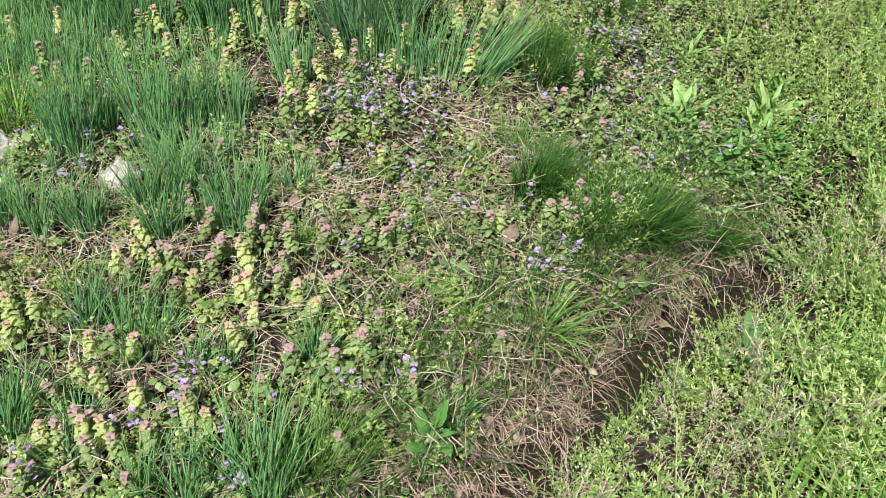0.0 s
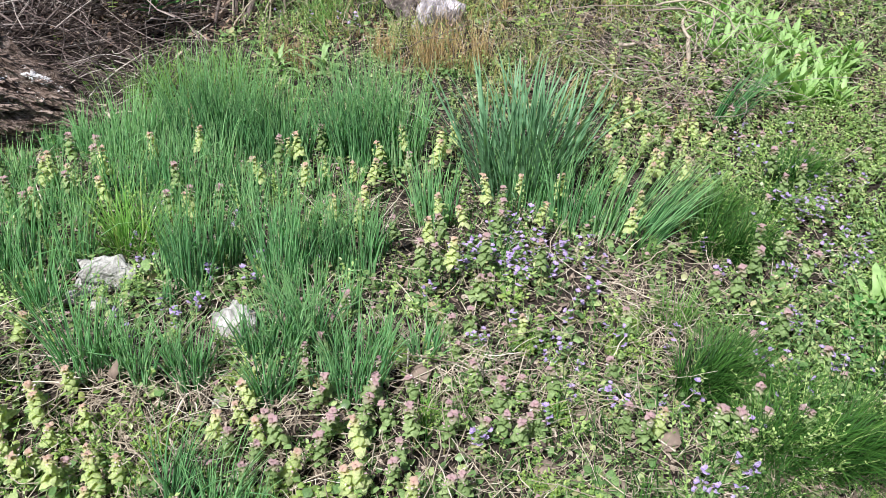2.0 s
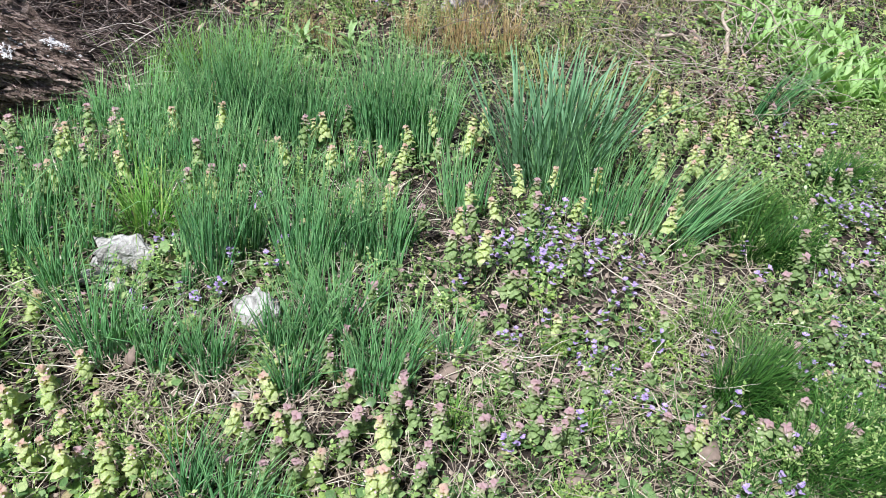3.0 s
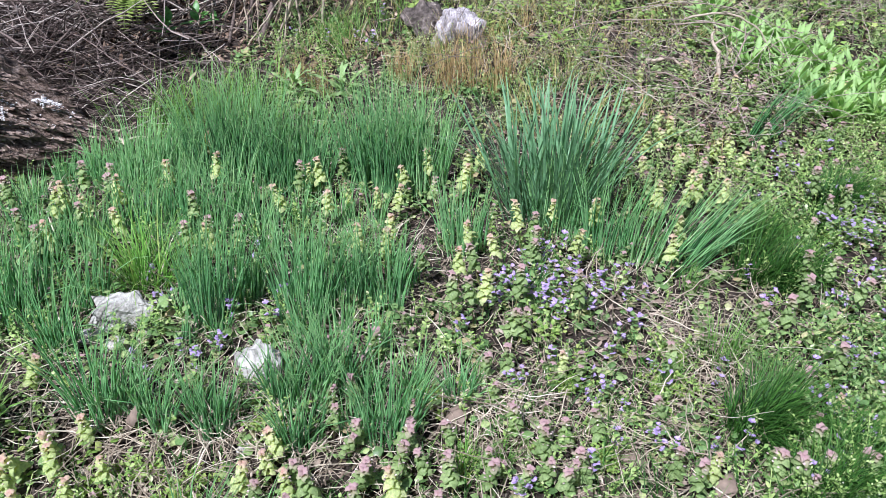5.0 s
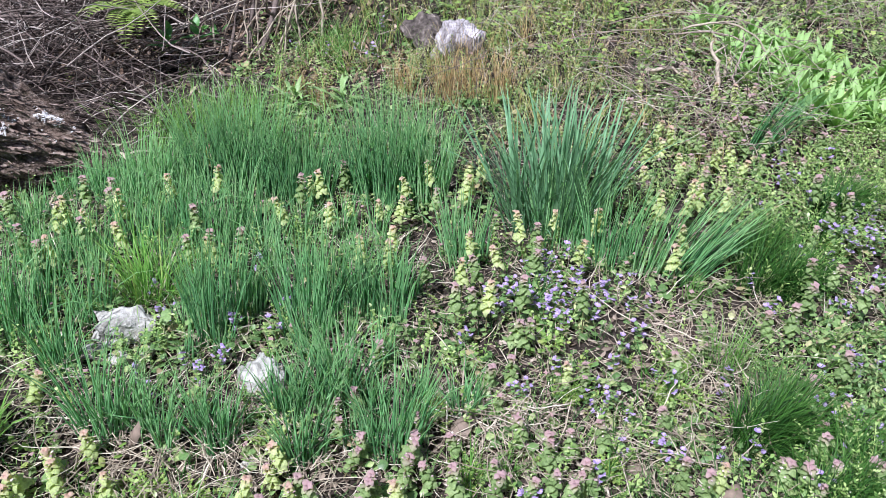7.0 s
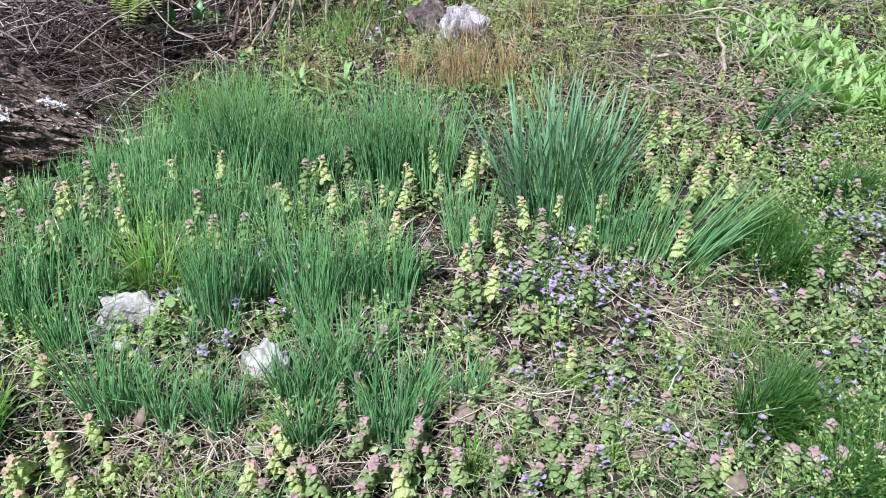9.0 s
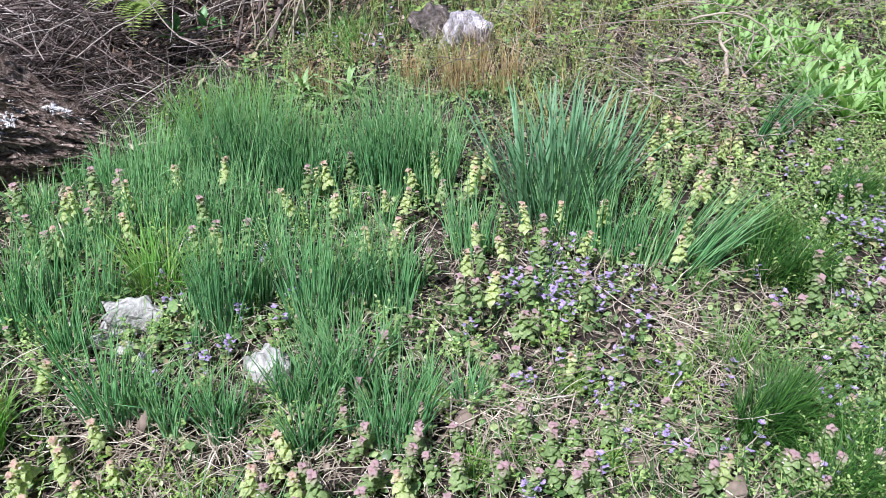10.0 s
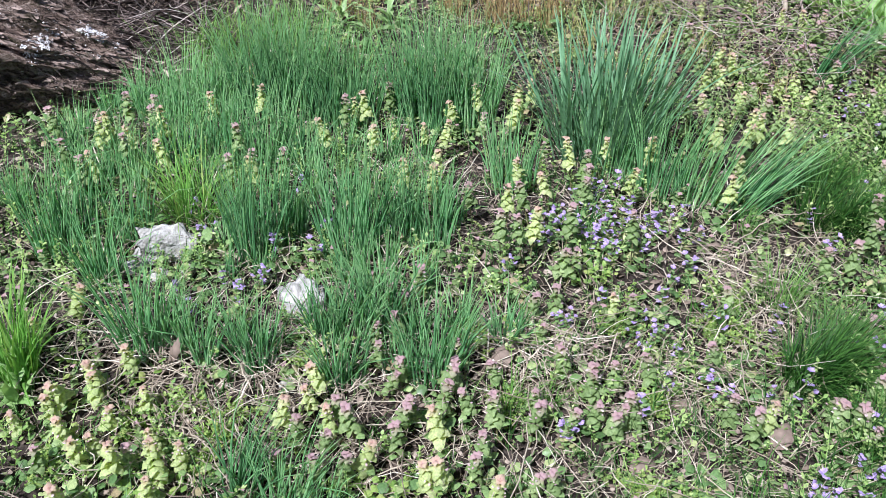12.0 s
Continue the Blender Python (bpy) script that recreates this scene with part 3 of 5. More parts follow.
for x, y, be, ln, le, bd, r in (
    (-1.62, 3.56, 60, 0.7, 22, 15, 0.007), (-1.5, 3.58, 60, 0.75, 30, -10, 0.014), (-1.44, 3.62, 50, 0.7, 25, 20, 0.006), (-1.7, 3.6, 100, 0.6, 15, 10, 0.005),
    (-1.36, 3.68, 110, 0.55, 12, 15, 0.005), (-1.82, 3.6, 80, 0.65, 18, 30, 0.005), (-1.54, 3.52, 30, 0.5, 35, 30, 0.004), (-1.28, 3.75, 95, 0.6, 14, 12, 0.006), (-1.58, 3.68, 85, 0.6, 8, 12, 0.012), (-1.75, 3.5, 70, 0.4, 30, 20, 0.003), (-1.66, 3.54, 40, 0.5, 25, 30, 0.003), (-1.48, 3.55, 120, 0.45, 20, 20, 0.003), (-1.4, 3.6, 80, 0.5, 22, 15, 0.0035), (-1.56, 3.6, 100, 0.55, 15, 25, 0.004), (-1.86, 3.55, 50, 0.5, 25, 30, 0.003), (-1.78, 3.7, 75, 0.5, 12, 15, 0.004)):
    branch("dead_stalk", x, y, 0, be, ln, le, bd, r, "dry brown stalk leaning against the bank", "stalk", M_STRAW if r < 0.0065 else M_TWIG, "dry stalks on the bank", 1)
for x, y, z, be, ln, le, bd, r in (
    (0.12, 3.75, 0.12, -20, 0.62, 70, 75, 0.006), (0.05, 3.5, 0.05, -50, 0.34, 70, 40, 0.008), (-0.25, 3.7, 0.1, -10, 0.8, 70, 50, 0.004),
    (-0.35, 3.95, 0.15, 20, 0.9, 75, 40, 0.005), (0.35, 3.35, 0.02, 80, 0.28, 30, 40, 0.009), (-0.1, 3.9, 0.1, -25, 0.9, 60, 65, 0.004),
    (-0.5, 3.9, 0.2, 0, 0.9, 70, 50, 0.004), (0.3, 3.95, 0.1, 150, 0.7, 55, 70, 0.005), (0.7, 4.1, 0.1, 60, 0.35, 20, 150, 0.012), (0.4, 4.15, 0.1, 120, 0.3, 30, 30, 0.014)):
    branch("dead_vine", x, y, z, be, ln, le, bd, r * 0.62, "pale bare dead vine arching over weeds", "vine", M_PALE if r < 0.01 else M_BARK, "dead vines on the bank", 2)

for x, y, z, be, ln, le, bd, r in ((0.05, 3.48, 0.1, -10, 0.13, 75, 50, 0.008), (0.31, 3.5, 0.02, 95, 0.2, 15, 60, 0.011), (0.34, 3.56, 0.04, 80, 0.14, 25, 90, 0.008), (0.17, 3.62, 0.2, -10, 0.42, 55, 120, 0.005)):
    branch("dead_root", x, y, z, be, ln, le, bd, r, "bleached pale dead root among nettles on the bank", "root", M_STRAW, "dead roots on the bank", 2)
for i in range(17):
    x, y = -1.5 + rng.normal(0, 0.12), 3.74 + rng.normal(0, 0.08)
    branch("dead_stalk", x, y, 0, rng.uniform(-15, 50), rng.uniform(0.3, 0.55), rng.uniform(18, 42), rng.uniform(-10, 30), rng.uniform(0.002, 0.005), "dry brown stalk leaning against the bank", "stalk", M_HUSK, "dry stalks on the bank", 1)
branch("fallen_twig", 0.1, 1.06, 0.03, -18, 0.18, 86, 6, 0.0035, "short brown twig lying above the ditch", "twig", None, "", 0)
branch("dry_stalk", 0.1, 2.2, 0.01, 22, 0.3, 55, 60, 0.0016, "thin pale straw stalk arching over weeds", "stalk", M_STRAW, "", 0)
branch("dry_stalk", -0.3, 1.75, 0.01, -60, 0.22, 60, 40, 0.0014, "thin pale straw stalk arching over weeds", "stalk", M_STRAW, "", 0)
branch("dry_stalk", -0.95, 1.42, 0.01, -35, 0.24, 70, 30, 0.002, "thin pale straw stalk arching over weeds", "stalk", M_STRAW, "", 1)
branch("dry_stalk", -1.3, 1.58, 0.01, 5, 0.2, 80, 10, 0.0018, "thin pale straw stalk arching over weeds", "stalk", M_STRAW, "", 1)
branch("dry_stalk", 0.2, 1.68, 0.01, 100, 0.14, 50, 60, 0.0016, "thin pale straw stalk arching over weeds", "stalk", M_STRAW, "", 0)

# ---- wild onion and grasses ----
ONIONS_A = [
    (-1.27, 2.62, 0.3, 0.086, 0.08), (-1.16, 2.62, 0.33, 0.086, 0.07), (-0.98, 2.61, 0.26, 0.085, 0.12),
    (-1.06, 2.6, 0.25, 0.053, 0.1), (-0.73, 2.64, 0.31, 0.091, 0.03), (-0.63, 2.67, 0.29, 0.084, -0.02),
    (-0.82, 2.64, 0.26, 0.049, 0.05), (-1.47, 2.53, 0.21, 0.089, 0.18), (-1.39, 2.58, 0.19, 0.054, 0.26),
    (-1.58, 2.54, 0.12, 0.071, 0.28), (-1.72, 2.53, 0.1, 0.063, 0.23), (-0.45, 2.37, 0.2, 0.071, -0.02),
    (-0.2, 2.5, 0.24, 0.065, 0.09), (-0.06, 2.41, 0.27, 0.059, 0.12), (0.03, 2.4, 0.22, 0.054, 0.22),
    (0.13, 2.39, 0.25, 0.058, 0.41), (0.18, 2.44, 0.24, 0.043, 0.38), (-0.98, 1.9, 0.32, 0.044, 0.13),
]
ONIONS_B = [
    (-0.96, 1.99, 0.29, 0.054, 0.18), (-1.06, 1.98, 0.22, 0.034, 0.12), (-0.76, 1.94, 0.33, 0.058, 0.07),
    (-0.72, 2.02, 0.25, 0.04, 0.13), (-0.59, 2.07, 0.2, 0.06, 0.03), (-0.66, 2.05, 0.23, 0.036, -0.01),
    (-0.56, 2.16, 0.16, 0.029, 0.11), (-1.05, 2.36, 0.2, 0.062, 0.08), (-1.21, 2.31, 0.24, 0.057, 0.16),
    (-1.36, 2.26, 0.21, 0.061, 0.19), (-0.95, 2.23, 0.2, 0.04, 0.1), (-1.13, 2.33, 0.24, 0.055, 0.1),
    (-1.3, 2.3, 0.18, 0.049, 0.17), (-1.47, 1.83, 0.26, 0.058, 0.28), (-1.45, 1.91, 0.23, 0.043, 0.23),
    (-1.3, 1.75, 0.23, 0.042, 0.19), (-1.32, 1.93, 0.2, 0.046, 0.19), (-1.43, 2.21, 0.15, 0.051, 0.16),
]
ONIONS_C = [
    (-1.5, 2.14, 0.13, 0.044, 0.23), (-1.59, 2.09, 0.13, 0.046, 0.26), (-1.08, 1.56, 0.25, 0.05, 0.1),
    (-1.04, 1.58, 0.16, 0.022, 0.28), (-0.94, 1.55, 0.21, 0.02, 0.18), (-0.99, 1.57, 0.19, 0.014, 0.16),
    (-0.83, 1.57, 0.2, 0.028, 0.15), (-0.89, 1.6, 0.15, 0.017, 0.11), (-0.71, 1.67, 0.2, 0.03, 0.19),
    (-0.66, 1.57, 0.18, 0.02, -0.04), (-0.66, 1.69, 0.19, 0.039, 0.08), (-0.61, 1.73, 0.19, 0.035, -0.0),
    (-0.48, 1.64, 0.22, 0.057, 0.11), (-0.54, 1.71, 0.15, 0.027, 0.04), (-0.45, 1.76, 0.13, 0.025, 0.06),
    (-0.66, 1.83, 0.17, 0.026, -0.16), (-0.73, 1.87, 0.16, 0.03, 0.05), (-0.84, 2.03, 0.17, 0.031, 0.06),
]
ONIONS_D = [
    (-0.92, 2.02, 0.15, 0.026, 0.07), (-0.76, 1.31, 0.21, 0.034, 0.36), (-0.66, 1.29, 0.19, 0.043, 0.3),
    (-0.59, 1.28, 0.13, 0.025, 0.35), (-0.83, 1.02, 0.21, 0.046, 0.3), (-0.43, 0.87, 0.18, 0.032, 0.07),
    (-0.29, 0.9, 0.27, 0.048, 0.13), (-0.37, 0.92, 0.19, 0.033, 0.13), (-0.52, 0.88, 0.16, 0.028, 0.19),
    (-0.49, 1.19, 0.12, 0.02, 0.18), (-0.24, 1.23, 0.14, 0.02, 0.17), (0.41, 3.1, 0.26, 0.04, 0.4),
]
TUFTS_A = [
    (0.3, 1.86, 0.2, 0.08, -0.18), (0.43, 1.68, 0.16, 0.07, -0.27),
    (0.6, 1.74, 0.18, 0.098, -0.15), (0.77, 1.77, 0.13, 0.043, -0.11), (0.39, 2.39, 0.2, 0.08, -0.4),
    (0.34, 2.5, 0.16, 0.047, -0.11), (0.58, 2.75, 0.16, 0.06, -0.25), (0.52, 2.63, 0.1, 0.03, -0.35),
    (0.46, 1.82, 0.14, 0.05, -0.26),
]


def tuft_meshes(n, r, h, lean, wide, thick, mat, droop, name, round_leaf=True, k=6):
    a = u(0, 2 * math.pi, n)
    q = np.sqrt(u(0, 1, n)) * r
    base = np.stack([q * np.cos(a), q * np.sin(a), np.full(n, -0.01)], -1)
    out = np.stack([np.cos(a), np.sin(a)], -1) * (q / max(r, 0.01))[:, None] * wide + rng.normal(0, wide * 0.45, (n, 2))
    out[:, 0] += lean
    bearing, tilt = np.arctan2(out[:, 1], out[:, 0]), np.hypot(out[:, 0], out[:, 1])
    length = h * (0.35 + 0.77 * rng.beta(2.3, 1.3, n))
    bend = np.abs(rng.normal(droop, droop * 0.6, n))
    kink = rng.random(n) < 0.05
    bend = np.where(kink, bend + 1.2, bend)
    p, side = arcs(base, bearing, length, tilt, bend, k, 1.8, 0.03)
    shape = np.clip(1.05 - np.linspace(0, 1, k) ** 1.8, 0.08, 1)[None]
    s = Soup()
    if round_leaf:
        s.add(*tubes(p, thick * u(0.7, 1.25, n)[:, None] * shape, 3))
    else:
        s.add(*ribbons(p, side, thick * u(0.7, 1.25, n)[:, None] * shape, 0.35))
    return s.mesh(name, mat)


def dry_skirt(n, r, name="dry_leaves"):
    a = u(0, 6.3, n)
    base = np.stack([r * 0.8 * np.cos(a), r * 0.8 * np.sin(a), u(0.0, 0.02, n)], -1)
    p, side = arcs(base, a + rng.normal(0, 0.5, n), u(0.05, 0.13, n), u(0.7, 1.3, n), u(0.2, 0.8, n), 5)
    return Soup().add(*ribbons(p, side, u(0.0008, 0.0018, n)[:, None] * np.array([[1, 1, 0.9, 0.7, 0.2]]), 0.3)).mesh(name, M_STRAW)


FILL = []
for cx, cy, sx, sy, n in ((-1.1, 2.34, 0.3, 0.12, 16), (-0.72, 2.16, 0.16, 0.12, 10), (-1.45, 2.1, 0.14, 0.14, 12), (-1.65, 2.36, 0.12, 0.1, 8), (-0.05, 2.5, 0.14, 0.05, 4), (-0.62, 1.72, 0.12, 0.08, 6), (-0.45, 1.05, 0.25, 0.12, 7), (-0.9, 1.95, 0.2, 0.06, 6)):
    FILL += [(float(a), float(b2), float(h2), float(r2), 0.1) for a, b2, h2, r2 in zip(rng.normal(cx, sx, n), rng.normal(cy, sy, n), u(0.08, 0.16, n) if cy > 1.5 else u(0.07, 0.12, n), u(0.02, 0.035, n))]
for x, y, h, r, lean in ONIONS_A + ONIONS_B + ONIONS_C + ONIONS_D + FILL:
    lean = lean if lean > 0.36 else lean * 0.4
    c = thing("onion_clump", x, y, "leaning clump of blue-green wild onion leaves" if lean > 0.2 else "upright clump of blue-green wild onion leaves", "wild onion", "wild onion clumps")
    dense = 2.1 if y > 2.5 and r > 0.04 else 1.6 if y < 1.8 else 1.1
    part("foliage", tuft_meshes(int((14 + 7000 * r * (r + 0.035)) * dense), r * 0.95, h * rng.uniform(1.1, 1.26), lean, 0.16 if y < 1.8 else 0.11, 0.0023, M_ONION, 0.34 if y < 1.8 else 0.22, "onion_leaves", True, 5), c)
    tagged(part("dry_skirt", dry_skirt(int(6 + 150 * r), r), c, "withered straw-coloured leaves"), "", "", "", "stuff")

bent = thing("onion_clump", -0.84, 1.62, "small onion clump with one long leaf bent over sideways", "wild onion", "wild onion clumps")
part("foliage", tuft_meshes(16, 0.02, 0.17, 0.0, 0.15, 0.0021, M_ONION, 0.3, "onion_leaves"), bent)
p, side = arcs(np.zeros((1, 3)), np.array([math.pi * 0.98]), np.array([0.4]), np.array([0.55]), np.array([1.25]), 12, 0.8, 0.02)
part("bent_leaf", Soup().add(*tubes(p, np.linspace(0.0024, 0.0008, 12)[None], 4)).mesh("bent_leaf", M_WEEP), bent, "long yellow-green leaf bent over")

iris = thing("sword_leaf_clump", -0.24, 2.58, "tall clump of blue-green sword-shaped leaves", "iris")
SWORDS = []
for b in (0.1, 0.18, 0.26, 0.35, 0.5, 0.9, 0.15, 0.3):
    p, side = arcs(np.zeros((1, 3)), np.array([0.0]), np.array([0.4]), np.array([0.0]), np.array([b]), 9, 2.0, 0.02)
    SWORDS.append(Soup().add(*ribbons(p, side, np.array([[0.0034, 0.0038, 0.004, 0.004, 0.0038, 0.0035, 0.003, 0.0019, 0.0003]]), 0.35)).mesh("sword_leaf", M_IRIS))
for i in range(285):
    a, q = rng.uniform(0, 360), math.sqrt(rng.uniform(0, 1))
    lf = part("leaf", SWORDS[int(rng.integers(8))], iris)
    lf.matrix_basis = pose(0.01 + 0.13 * q * math.cos(radians(a)), 0.1 * q * math.sin(radians(a)), -0.01, 0, 0, a + rng.normal(0, 35)) @ pose(0, 0, 0, 0, 21 * q + rng.normal(0, 6), rng.normal(0, 40)) @ Matrix.Scale(rng.uniform(0.5, 1.12), 4)
tagged(part("dry_skirt", dry_skirt(40, 0.12), iris, "withered straw-coloured leaves"), "", "", "", "stuff")
weep = thing("grass_tuft", -1.22, 2.04, "yellow-green grass tuft with drooping blades", "grass")
part("foliage", tuft_meshes(170, 0.06, 0.24, 0.0, 0.45, 0.0019, M_WEEP, 0.9, "weeping_blades", False), weep)
edge = thing("grass_tuft", -1.31, 1.43, "yellow-green grass tuft with drooping blades", "grass")
part("foliage", tuft_meshes(120, 0.045, 0.27, 0.0, 0.2, 0.0032, M_WEEP, 0.5, "weeping_blades", False), edge)
arch = thing("grass_tuft", 0.28, 1.39, "green grass tuft spreading over the ditch bank", "grass")
part("foliage", tuft_meshes(80, 0.035, 0.2, 0.2, 0.55, 0.0027, M_BLADE, 1.1, "spreading_blades", False), arch)
for ob, r in ((weep, 0.06), (edge, 0.05), (arch, 0.04)):
    tagged(part("dry_skirt", dry_skirt(18, r), ob, "withered straw-coloured leaves"), "", "", "", "stuff")
for x, y, h, r, lean in TUFTS_A:
    c = thing("grass_tuft", x, y, "dense tuft of fine dark green grass bending over", "grass", "dark grass tufts")
    for q in range(5):
        sub = part("foliage", tuft_meshes(int(60 + 7000 * r * r), r * 0.55, h * rng.uniform(0.8, 1.2), 0.24 + lean * 0.3, 0.24, 0.0017, M_TURF, 0.85, "grass_blades", False), c)
        a, e = rng.uniform(0, 6.3), r * 0.75 * math.sqrt(rng.uniform(0, 1))
        sub.location = (e * math.cos(a), e * math.sin(a) * 0.8, 0)
    tagged(part("dry_skirt", dry_skirt(int(14 + 200 * r), r), c, "withered straw-coloured leaves"), "", "", "", "stuff")
for x, y, h, r in ((0.24, 2.07, 0.17, 0.045), (-0.2, 0.93, 0.2, 0.06), (-0.31, 1.6, 0.13, 0.022), (-0.24, 1.63, 0.1, 0.016), (-0.14, 1.02, 0.12, 0.04), (0.1, 1.96, 0.1, 0.03), (0.12, 2.03, 0.09, 0.025), (-0.13, 1.88, 0.09, 0.022), (0.33, 1.97, 0.1, 0.03), (-0.03, 1.7, 0.07, 0.02), (0.17, 2.3, 0.1, 0.03)):
    c = thing("grass_tuft", x, y, "loose tuft of thin light green grass", "grass", "light grass tufts")
    part("foliage", tuft_meshes(int(26 + 40000 * r * r), r, h, 0.08, 0.22, 0.0011, M_BLADE, 0.5, "thin_blades", False), c)
for x, y, h, r in ((0.31, 1.22, 0.1, 0.045), (0.52, 1.6, 0.16, 0.07), (0.66, 1.72, 0.17, 0.07), (0.38, 1.36, 0.13, 0.06), (0.6, 1.62, 0.14, 0.05)):
    c = thing("dry_grass_tuft", x, y, "bleached dry grass tuft hanging over the ditch bank", "dry grass", "dry tufts on the ditch bank")
    part("foliage", tuft_meshes(85, r * 1.2, h * 0.95, 0.1, 0.9, 0.001, M_HUSK, 1.8, "dry_blades", False), c)
for x, y, h, r in ((-0.69, 3.3, 0.24, 0.035), (-0.62, 3.36, 0.26, 0.04), (-0.5, 3.3, 0.2, 0.03), (-0.45, 3.38, 0.22, 0.04), (-0.85, 3.36, 0.16, 0.03), (-0.76, 3.26, 0.12, 0.03), (-1.1, 3.2, 0.1, 0.04), (-0.68, 3.37, 0.22, 0.03), (-0.64, 3.28, 0.2, 0.035), (-0.48, 3.4, 0.2, 0.035), (-0.89, 3.42, 0.15, 0.03), (-1.2, 3.27, 0.14, 0.03), (-1.26, 3.26, 0.12, 0.03), (-0.82, 3.34, 0.18, 0.03), (-0.6, 3.5, 0.2, 0.03), (-0.44, 3.84, 0.2, 0.04), (-1.14, 3.24, 0.13, 0.03), (-0.57, 3.32, 0.2, 0.03)):
    c = thing("dry_grass_tuft", x, y, "upright golden dry grass below the rock", "dry grass", "golden dry grass")
    part("foliage", tuft_meshes(38, r, h * 1.1, 0.0, 0.25, 0.001, M_GOLD, 0.35, "golden_blades", False), c)

# ---- dead nettles ----
PALE_NETTLES_A = [
    (-0.6, 0.96), (-0.65, 0.97), (-0.74, 0.97), (-0.41, 1.0), (-0.45, 1.01), (-0.77, 1.06), (-0.57, 1.06), (-0.66, 1.11),
    (-0.7, 1.13), (-1.06, 1.2), (-0.72, 1.2), (-0.63, 1.2), (-0.39, 1.23), (-0.91, 1.24), (-0.99, 1.27), (-0.91, 1.28),
    (-1.06, 1.28), (-0.39, 1.31), (-1.22, 1.32), (-1.05, 1.32), (-0.89, 1.32), (-1.13, 1.33), (-0.94, 1.35), (-1.17, 1.36),
    (-1.06, 1.36), (-0.41, 1.37), (-0.27, 1.37), (-0.56, 1.38), (-0.3, 1.38), (-1.09, 1.39), (-0.39, 1.39), (-1.15, 1.41),
    (-0.99, 1.41), (-1.12, 1.44), (-0.74, 1.44), (-0.63, 1.45), (-0.41, 1.47), (-1.06, 1.48), (-0.68, 1.49), (-1.28, 1.51),
    (-0.67, 1.53), (-1.26, 1.57), (0.17, 1.66), (-0.14, 1.88),
]
PALE_NETTLES_B = [
    (0.46, 1.89), (-0.34, 2.01), (-1.48, 2.04), (-1.06, 2.13), (-1.32, 2.14), (-0.42, 2.14), (-1.55, 2.16), (-0.62, 2.18),
    (-0.69, 2.19), (-1.55, 2.23), (-1.45, 2.23), (-0.32, 2.24), (-1.4, 2.25), (-0.63, 2.25), (-0.16, 2.25), (0.11, 2.3),
    (-0.41, 2.32), (-0.93, 2.34), (-0.28, 2.35), (-0.84, 2.36), (-1.31, 2.39), (-0.77, 2.41), (-0.1, 2.41), (-0.66, 2.42),
    (0.14, 2.43), (-0.7, 2.44), (-0.22, 2.47), (-1.22, 2.48), (-0.89, 2.51), (-0.92, 2.52), (0.07, 2.52), (-0.5, 2.55),
    (-0.64, 2.58), (-0.47, 2.58), (0.13, 2.58), (-0.58, 2.6), (0.19, 2.62), (0.26, 2.62), (-1.32, 2.63), (0.16, 2.63),
    (-0.44, 2.71), (0.05, 2.72), (0.2, 2.76), (0.27, 2.76),
]
PALE_NETTLES_C = [
    (0.32, 2.87), (0.04, 2.92), (0.15, 2.92), (0.25, 2.93), (0.31, 2.94), (0.1, 2.96), (0.14, 3.04), (0.08, 3.11),
    (0.36, 3.32), (0.36, 3.6),
]
GREEN_NETTLES_A = [
    (-0.52, 0.84), (-0.73, 0.87), (-0.62, 0.92), (-0.56, 0.93), (-0.68, 0.96), (-0.52, 0.97), (-0.14, 0.98), (-0.66, 1.0),
    (-0.61, 1.01), (-0.46, 1.05), (-0.72, 1.06), (-0.33, 1.12), (-0.02, 1.12), (0.07, 1.15), (-0.18, 1.17), (-0.68, 1.18),
    (-0.28, 1.18), (-0.21, 1.21), (-0.12, 1.24), (-1.14, 1.25), (-0.16, 1.25), (-0.09, 1.29), (0.17, 1.3), (-0.99, 1.31),
    (-0.57, 1.34), (-0.62, 1.35), (-0.7, 1.37), (-0.69, 1.41), (-0.63, 1.41), (-0.34, 1.41), (-0.24, 1.41), (-0.19, 1.43),
    (-0.49, 1.43), (-0.58, 1.45), (-0.61, 1.47), (-0.33, 1.47), (-0.51, 1.48), (-0.44, 1.52), (-0.49, 1.52), (-0.32, 1.53),
    (-0.26, 1.53), (-0.56, 1.55), (-0.38, 1.56), (-0.21, 1.56),
]
GREEN_NETTLES_B = [
    (-0.11, 1.58), (-0.53, 1.59), (-0.45, 1.59), (-0.42, 1.6), (-0.15, 1.6), (-0.1, 1.6), (-0.59, 1.61), (-0.27, 1.61),
    (-0.07, 1.62), (0.15, 1.62), (-0.16, 1.64), (-0.41, 1.65), (-0.34, 1.65), (-0.15, 1.66), (-0.62, 1.67), (0.11, 1.68),
    (-0.56, 1.69), (-0.21, 1.69), (0.31, 1.7), (-0.11, 1.71), (-0.04, 1.71), (0.36, 1.72), (-0.61, 1.73), (0.3, 1.75),
    (-0.57, 1.77), (-0.32, 1.83), (-0.56, 1.84), (0.09, 1.84), (-0.26, 1.85), (0.38, 1.86), (-0.09, 1.91), (-0.25, 1.96),
    (-0.28, 1.97), (0.12, 1.97), (0.4, 1.98), (0.47, 2.01), (-1.5, 2.02), (-0.41, 2.02), (-0.36, 2.02), (-0.27, 2.06),
    (-0.11, 2.07), (-1.58, 2.08), (-1.14, 2.13), (0.33, 2.14),
]
